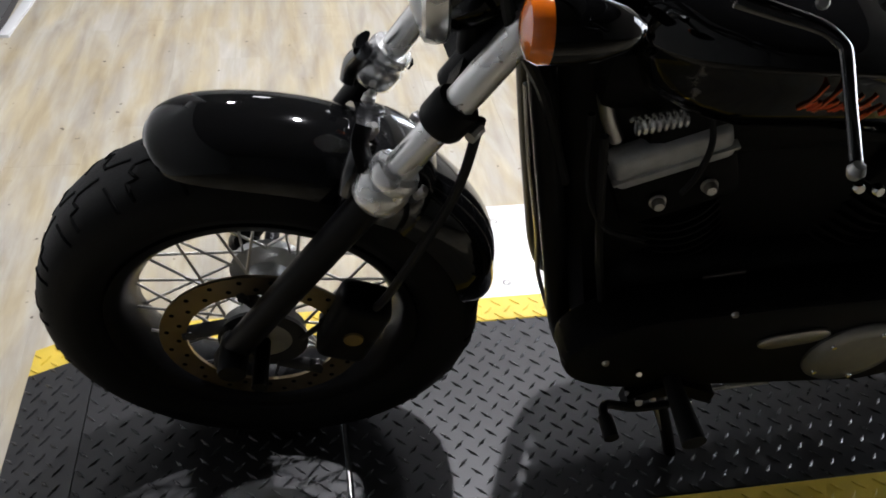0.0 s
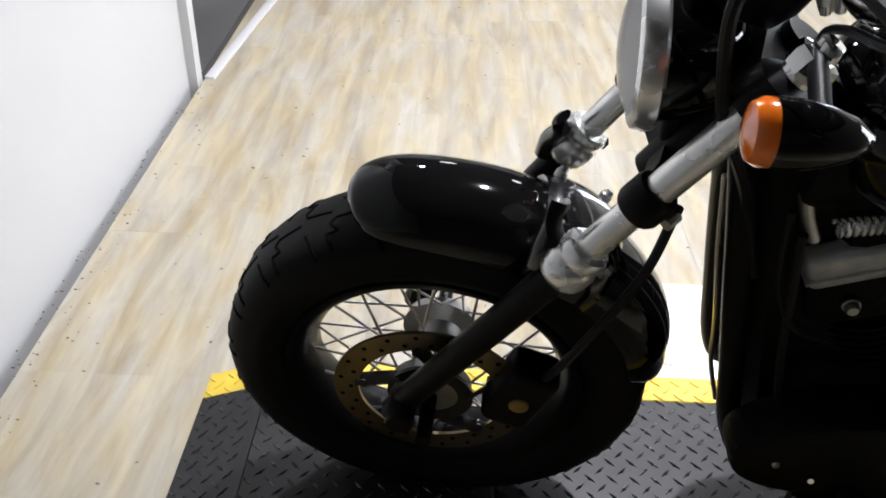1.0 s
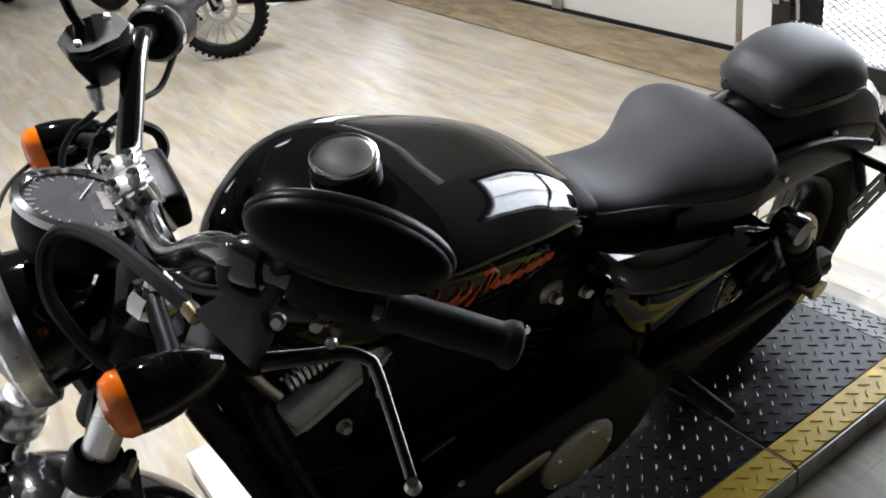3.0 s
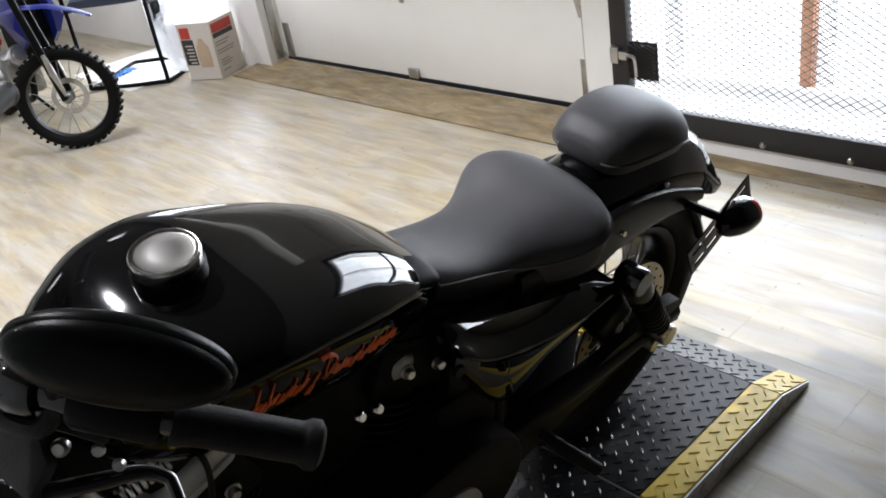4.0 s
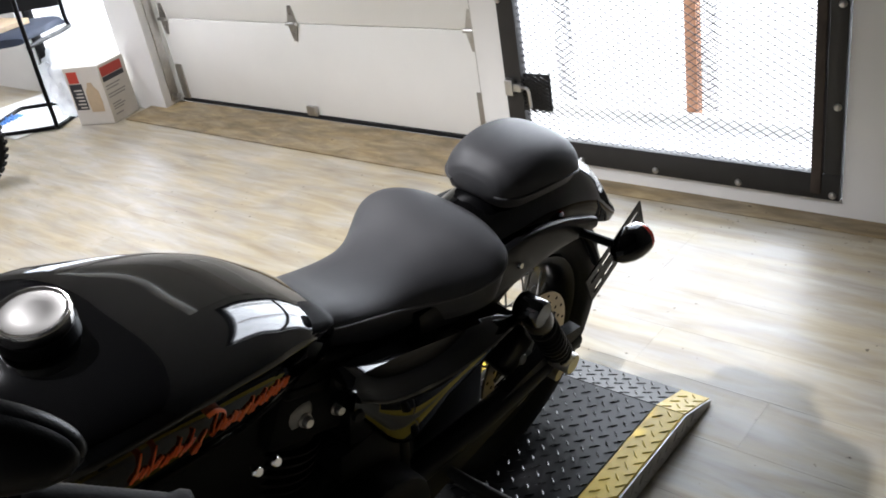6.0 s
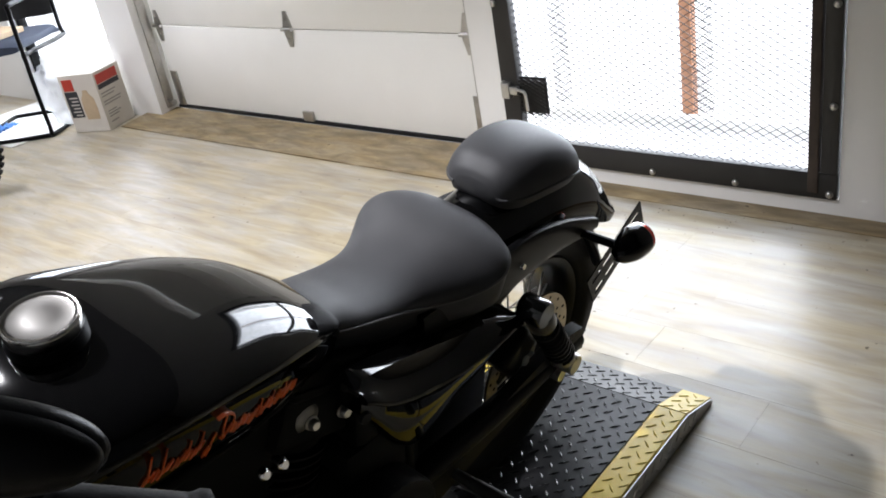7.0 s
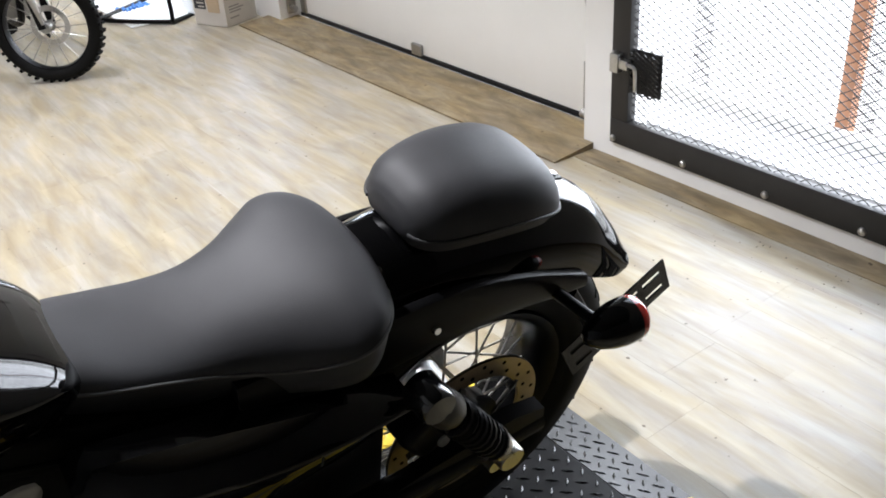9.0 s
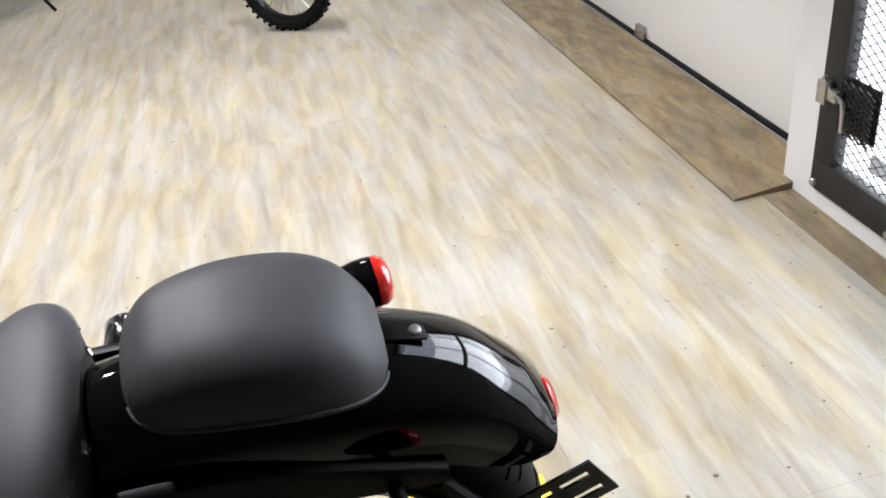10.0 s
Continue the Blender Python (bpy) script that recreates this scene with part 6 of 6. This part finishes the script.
def parked_bike(x, y, heading, label, body, knobs):
    """A plainer machine of which little is seen: wheels, fork, engine, tank, seat."""
    b = tagged(empty("parked_motorcycle", pose(x, y, 0, 0, 0, heading)), label, "motorcycle", "machines parked in a row")
    small_wheel("front_wheel", Vector((0, 0, 0.285)), 0.285, 0.10, 0, -6, knobs, b)
    small_wheel("rear_wheel", Vector((1.32, 0, 0.285)), 0.285, 0.12, 0, -6, knobs, b)
    for s in (-1, 1):
        part("fork_leg", tube([(0, s * 0.08, 0.28), (0.30, s * 0.08, 0.84)], 0.02, 10, False), STEEL, b)
        part("shock_absorber", tube([(1.30, s * 0.11, 0.30), (1.16, s * 0.11, 0.62)], 0.024, 10, False), BLACK_METAL, b)
        part("frame_tube", tube([(0.33, s * 0.05, 0.78), (0.42, s * 0.09, 0.25), (0.95, s * 0.10, 0.22), (1.05, s * 0.10, 0.60)], 0.016, 8), BLACK_METAL, b)
    part("engine", mbox(0.48, 0.92, -0.16, 0.16, 0.20, 0.46, 0.05, 2), ALU, b)
    part("cylinder", mbox(0.52, 0.78, -0.10, 0.10, 0.45, 0.64, 0.03, 2), ENGINE, b)
    part("fuel_tank", loft([oval(u, w, t, l, n=20) for u, w, t, l in ((0.36, 0.04, 0.82, 0.72), (0.42, 0.12, 0.90, 0.68), (0.60, 0.15, 0.90, 0.68), (0.80, 0.11, 0.80, 0.68), (0.84, 0.05, 0.76, 0.70))]), body, b)
    part("seat", loft([oval(u, w, t, l, n=20, power=3) for u, w, t, l in ((0.80, 0.07, 0.74, 0.66), (1.0, 0.13, 0.74, 0.64), (1.25, 0.13, 0.78, 0.68), (1.42, 0.08, 0.78, 0.72))]), LEATHER, b)
    A, R, H, D = spread([(150, 0.31, 0.06, 0.04), (90, 0.315, 0.065, 0.05), (30, 0.31, 0.06, 0.04)], 24)
    part("front_fender", arch(Vector((0, 0, 0.285)), A, R, H, D), body, b)
    A, R, H, D = spread([(140, 0.33, 0.07, 0.05), (90, 0.335, 0.075, 0.06), (20, 0.33, 0.07, 0.05)], 24)
    part("rear_fender", arch(Vector((1.32, 0, 0.285)), A, R, H, D), body, b)
    part("handlebar", tube([(0.46, -0.36, 0.98), (0.36, -0.2, 1.0), (0.31, 0, 0.90), (0.36, 0.2, 1.0), (0.46, 0.36, 0.98)], 0.012, 8), CHROME, b)
    part("headlamp", lathe([(0, 0.04), (0.06, 0.035), (0.08, 0.01), (0.07, -0.05), (0.03, -0.09), (0, -0.1)], 24, along((0.20, 0, 0.80), (-1, 0, 0))), CHROME, b)
    part("side_stand", tube([(0.62, -0.1, 0.22), (0.68, -0.22, 0.004)], 0.01, 8, False), BLACK_METAL, b)
    part("silencer", tube([(0.7, 0.15, 0.25), (1.5, 0.18, 0.30)], 0.035, 12, False), CHROME, b)
    return b


parked_bike(-0.15, 6.32, 52, "dark parked motorcycle with chrome trim on its side stand", PAINT, False)
parked_bike(1.57, 7.40, 110, "black parked motorcycle standing behind the dirt bike", PAINT, False)

# ---------------------------------------------------------------- carton, chair, clutter by the window
BXM = pose(2.7045, 5.9715, 0.001, 0, 0, 23.3)
carton = tagged(empty("carton", BXM), "white printed cardboard carton standing against the pillar", "box")
part("body", mbox(-0.12, 0.12, -0.12, 0.12, 0.0, 0.335, 0.003, 1), CARD, carton)
part("print_panel", mbox(-0.105, 0.085, -0.1212, -0.1195, 0.265, 0.318), RED_PRINT, carton, "red printed panel")
part("print_panel", mbox(-0.105, 0.085, -0.1212, -0.1195, 0.235, 0.262), DARK_PRINT, carton, "dark printed panel")
for z, x0, x1 in ((0.205, -0.10, 0.03), (0.188, -0.10, 0.01), (0.158, -0.10, 0.06), (0.142, -0.10, 0.05), (0.10, -0.09, -0.01), (0.085, -0.09, 0.02), (0.07, -0.09, 0.0), (0.04, -0.09, -0.02)):
    part("print_line", mbox(x0, x1, -0.1212, -0.1195, z, z + 0.007), GREY_PRINT, carton)
part("print_panel", mbox(-0.1212, -0.1195, 0.03, 0.10, 0.245, 0.31), RED_PRINT, carton, "red printed panel")
part("print_panel", mbox(-0.1212, -0.1195, 0.02, 0.105, 0.09, 0.24), DARK_PRINT, carton, "dark printed panel")
for k in range(6):
    part("print_line", mbox(-0.1222, -0.1205, 0.03, 0.085 - 0.01 * (k % 2), 0.20 - 0.02 * k, 0.207 - 0.02 * k), CARD, carton)
bt = slab([(-0.045, 0.0), (-0.05, 0.06), (-0.045, 0.12), (-0.02, 0.15), (-0.015, 0.17), (0.015, 0.17), (0.02, 0.15), (0.04, 0.12), (0.045, 0.06), (0.04, 0.0)], 0, 0.0012)
part("bottle_print", moved(bt, Matrix.Translation((-0.1225, -0.035, 0.075)) @ Matrix.Rotation(radians(90), 4, "Y") @ Matrix.Rotation(radians(90), 4, "Z")), TAN_PRINT, carton, "tan printed bottle shape")
# crumpled clear bag behind the carton
bm = bmesh.new()
bmesh.ops.create_icosphere(bm, subdivisions=4, radius=1)
for v in bm.verts:
    n = noise.noise(v.co * 2.3) * 0.35 + noise.noise(v.co * 6) * 0.16
    v.co = Vector((v.co.x * 0.13, v.co.y * 0.09, v.co.z * 0.20)) * (1 + n)
low = min(v.co.z for v in bm.verts)
moved(bm, Matrix.Translation((2.655, 6.245, 0.002 - low)))
tagged(part("plastic_bag", bm, FILM, smooth=70), "crumpled clear plastic bag standing behind the carton", "bag")

chair = tagged(empty("sled_chair", pose(2.52, 6.50, 0, 0, 0, 215) @ Matrix.Diagonal((1.05, 1.05, 1.14, 1))), "black tube-framed visitor chair with a blue-grey seat", "chair")
for s in (-1, 1):
    part("side_frame", tube([(-0.24, s * 0.25, 0.82), (-0.21, s * 0.25, 0.48), (-0.20, s * 0.25, 0.42), (0.20, s * 0.25, 0.42), (0.24, s * 0.25, 0.38), (0.25, s * 0.25, 0.06), (0.22, s * 0.25, 0.0125), (-0.20, s * 0.25, 0.0125), (-0.25, s * 0.22, 0.0125)], 0.0115, 10, per=4), BLACK_METAL, chair, "black steel tube side frame")
    part("armrest", tube([(0.24, s * 0.25, 0.38), (0.24, s * 0.26, 0.62), (0.20, s * 0.265, 0.66), (-0.20, s * 0.26, 0.66)], 0.012, 10), BLACK_METAL, chair)
part("base_bar", tube([(-0.25, -0.22, 0.0125), (-0.26, 0, 0.0125), (-0.25, 0.22, 0.0125)], 0.0115, 10), BLACK_METAL, chair)
part("front_bar", tube([(0.245, -0.25, 0.0125), (0.265, 0, 0.0125), (0.245, 0.25, 0.0125)], 0.0115, 10), BLACK_METAL, chair)
part("seat", loft([oval(x, 0.23, 0.49 + h, 0.43, n=24, power=4) for x, h in ((-0.23, -0.03), (-0.20, 0.0), (0.0, -0.008), (0.2, 0.0), (0.235, -0.02))]), SEAT_BLUE, chair, "blue-grey upholstered seat")
part("backrest", loft([[(-0.25 - 0.12 * (z - 0.58) + d, y, z) for y, d in ((-0.22, 0), (-0.18, 0.02), (0.18, 0.02), (0.22, 0), (0.18, -0.02), (-0.18, -0.02))] for z in (0.53, 0.57, 0.80, 0.88)]), SOFT, chair, "black moulded back")
tagged(part("cardboard_sheet", moved(mbox(-0.16, 0.16, -0.11, 0.11, 0, 0.03, 0.003, 1), pose(2.47, 6.50, 0.562, 4, 0, 20)), TAN_PRINT), "folded tan cardboard lying on the chair seat", "cardboard")
bm = bmesh.new()
bmesh.ops.create_grid(bm, x_segments=24, y_segments=16, size=1)
for v in bm.verts:
    v.co = Vector((v.co.x * 0.09, v.co.y * 0.055, 0.012 + 0.03 * abs(noise.noise(Vector((v.co.x * 3, v.co.y * 3, 4)))) + 0.012 * abs(noise.noise(v.co * 9))))
bmesh.ops.solidify(bm, geom=bm.faces[:], thickness=0.003)
moved(bm, pose(2.42, 6.72, -0.006, 0, 0, 20))
tagged(part("shop_cloth", bm, BLUE_CLOTH), "crumpled light blue shop cloth on the floor", "cloth")
tagged(part("floor_mat", mbox(2.25, 2.85, 6.25, 7.1, 0.001, 0.006, 0.002, 1), WHITE), "thin white board lying under the chair", "board")

# ---------------------------------------------------------------- doorway on the other side
hose = [(-1.02, 4.80, 1.25), (-1.03, 4.79, 0.8), (-1.05, 4.77, 0.4), (-1.07, 4.74, 0.10), (-1.12, 4.66, -0.15), (-1.20, 4.5, -0.392), (-1.4, 4.3, -0.392)]
cable = tagged(empty("extension_cable"), "yellow-green extension cable hanging from a wall outlet", "cable")
part("cord", tube(hose, 0.0075, 8), GREEN, cable)
part("plug", mbox(-1.045, -0.995, 4.78, 4.83, 1.24, 1.32, 0.008), BLACK_METAL, cable)
tagged(part("wall_outlet", mbox(-1.06, -0.98, 4.868, 4.88, 1.22, 1.34, 0.003), BLACK_METAL), "dark wall outlet plate beside the doorway", "outlet")
level = tagged(empty("push_broom"), "yellow push broom head with dark bristles and an orange handle", "broom")
part("head", moved(mbox(-0.035, 0.035, -0.15, 0.15, 0.05, 0.10, 0.008), pose(-0.66, 5.72, 0, 0, 0, 12)), YELLOW, level)
part("bristle", moved(mbox(-0.028, 0.028, -0.145, 0.145, 0.001, 0.05), pose(-0.66, 5.72, 0, 0, 0, 12)), DARK_PRINT, level)
part("handle", tube([(-0.66, 5.72, 0.09), (-0.80, 5.80, 1.4)], 0.012, 10, False), ORANGE, level, "orange handle")
# grit swept against the wall and specks of dirt on the floor
bm = bmesh.new()
rng = random.Random(21)
for k in range(370):
    if k < 260:
        gx, gy = -0.832 + abs(rng.gauss(0, 0.05)), rng.uniform(1.2, 3.9)
    elif k < 330:
        gx, gy = 2.77 - abs(rng.gauss(0, 0.06)), rng.uniform(1.4, 3.2)
    else:
        gx, gy = rng.uniform(-0.6, 2.6), rng.uniform(2.6, 5.4)
    r = rng.uniform(0.0009, 0.0026)
    q = bmesh.new()
    bmesh.ops.create_icosphere(q, subdivisions=1, radius=r)
    for v in q.verts:
        v.co *= rng.uniform(0.6, 1.3)
    moved(q, Matrix.Translation((gx, gy, r * 0.35)) @ Matrix.Diagonal((rng.uniform(0.8, 2.2), 1, 0.5, 1)))
    join(bm, q)
tagged(part("floor_grit", bm, material("dirt_crumbs", (0.12, 0.095, 0.07), 0.9)), "brown grit and dirt specks on the floor", "dirt", kind="stuff")
lay_floor()
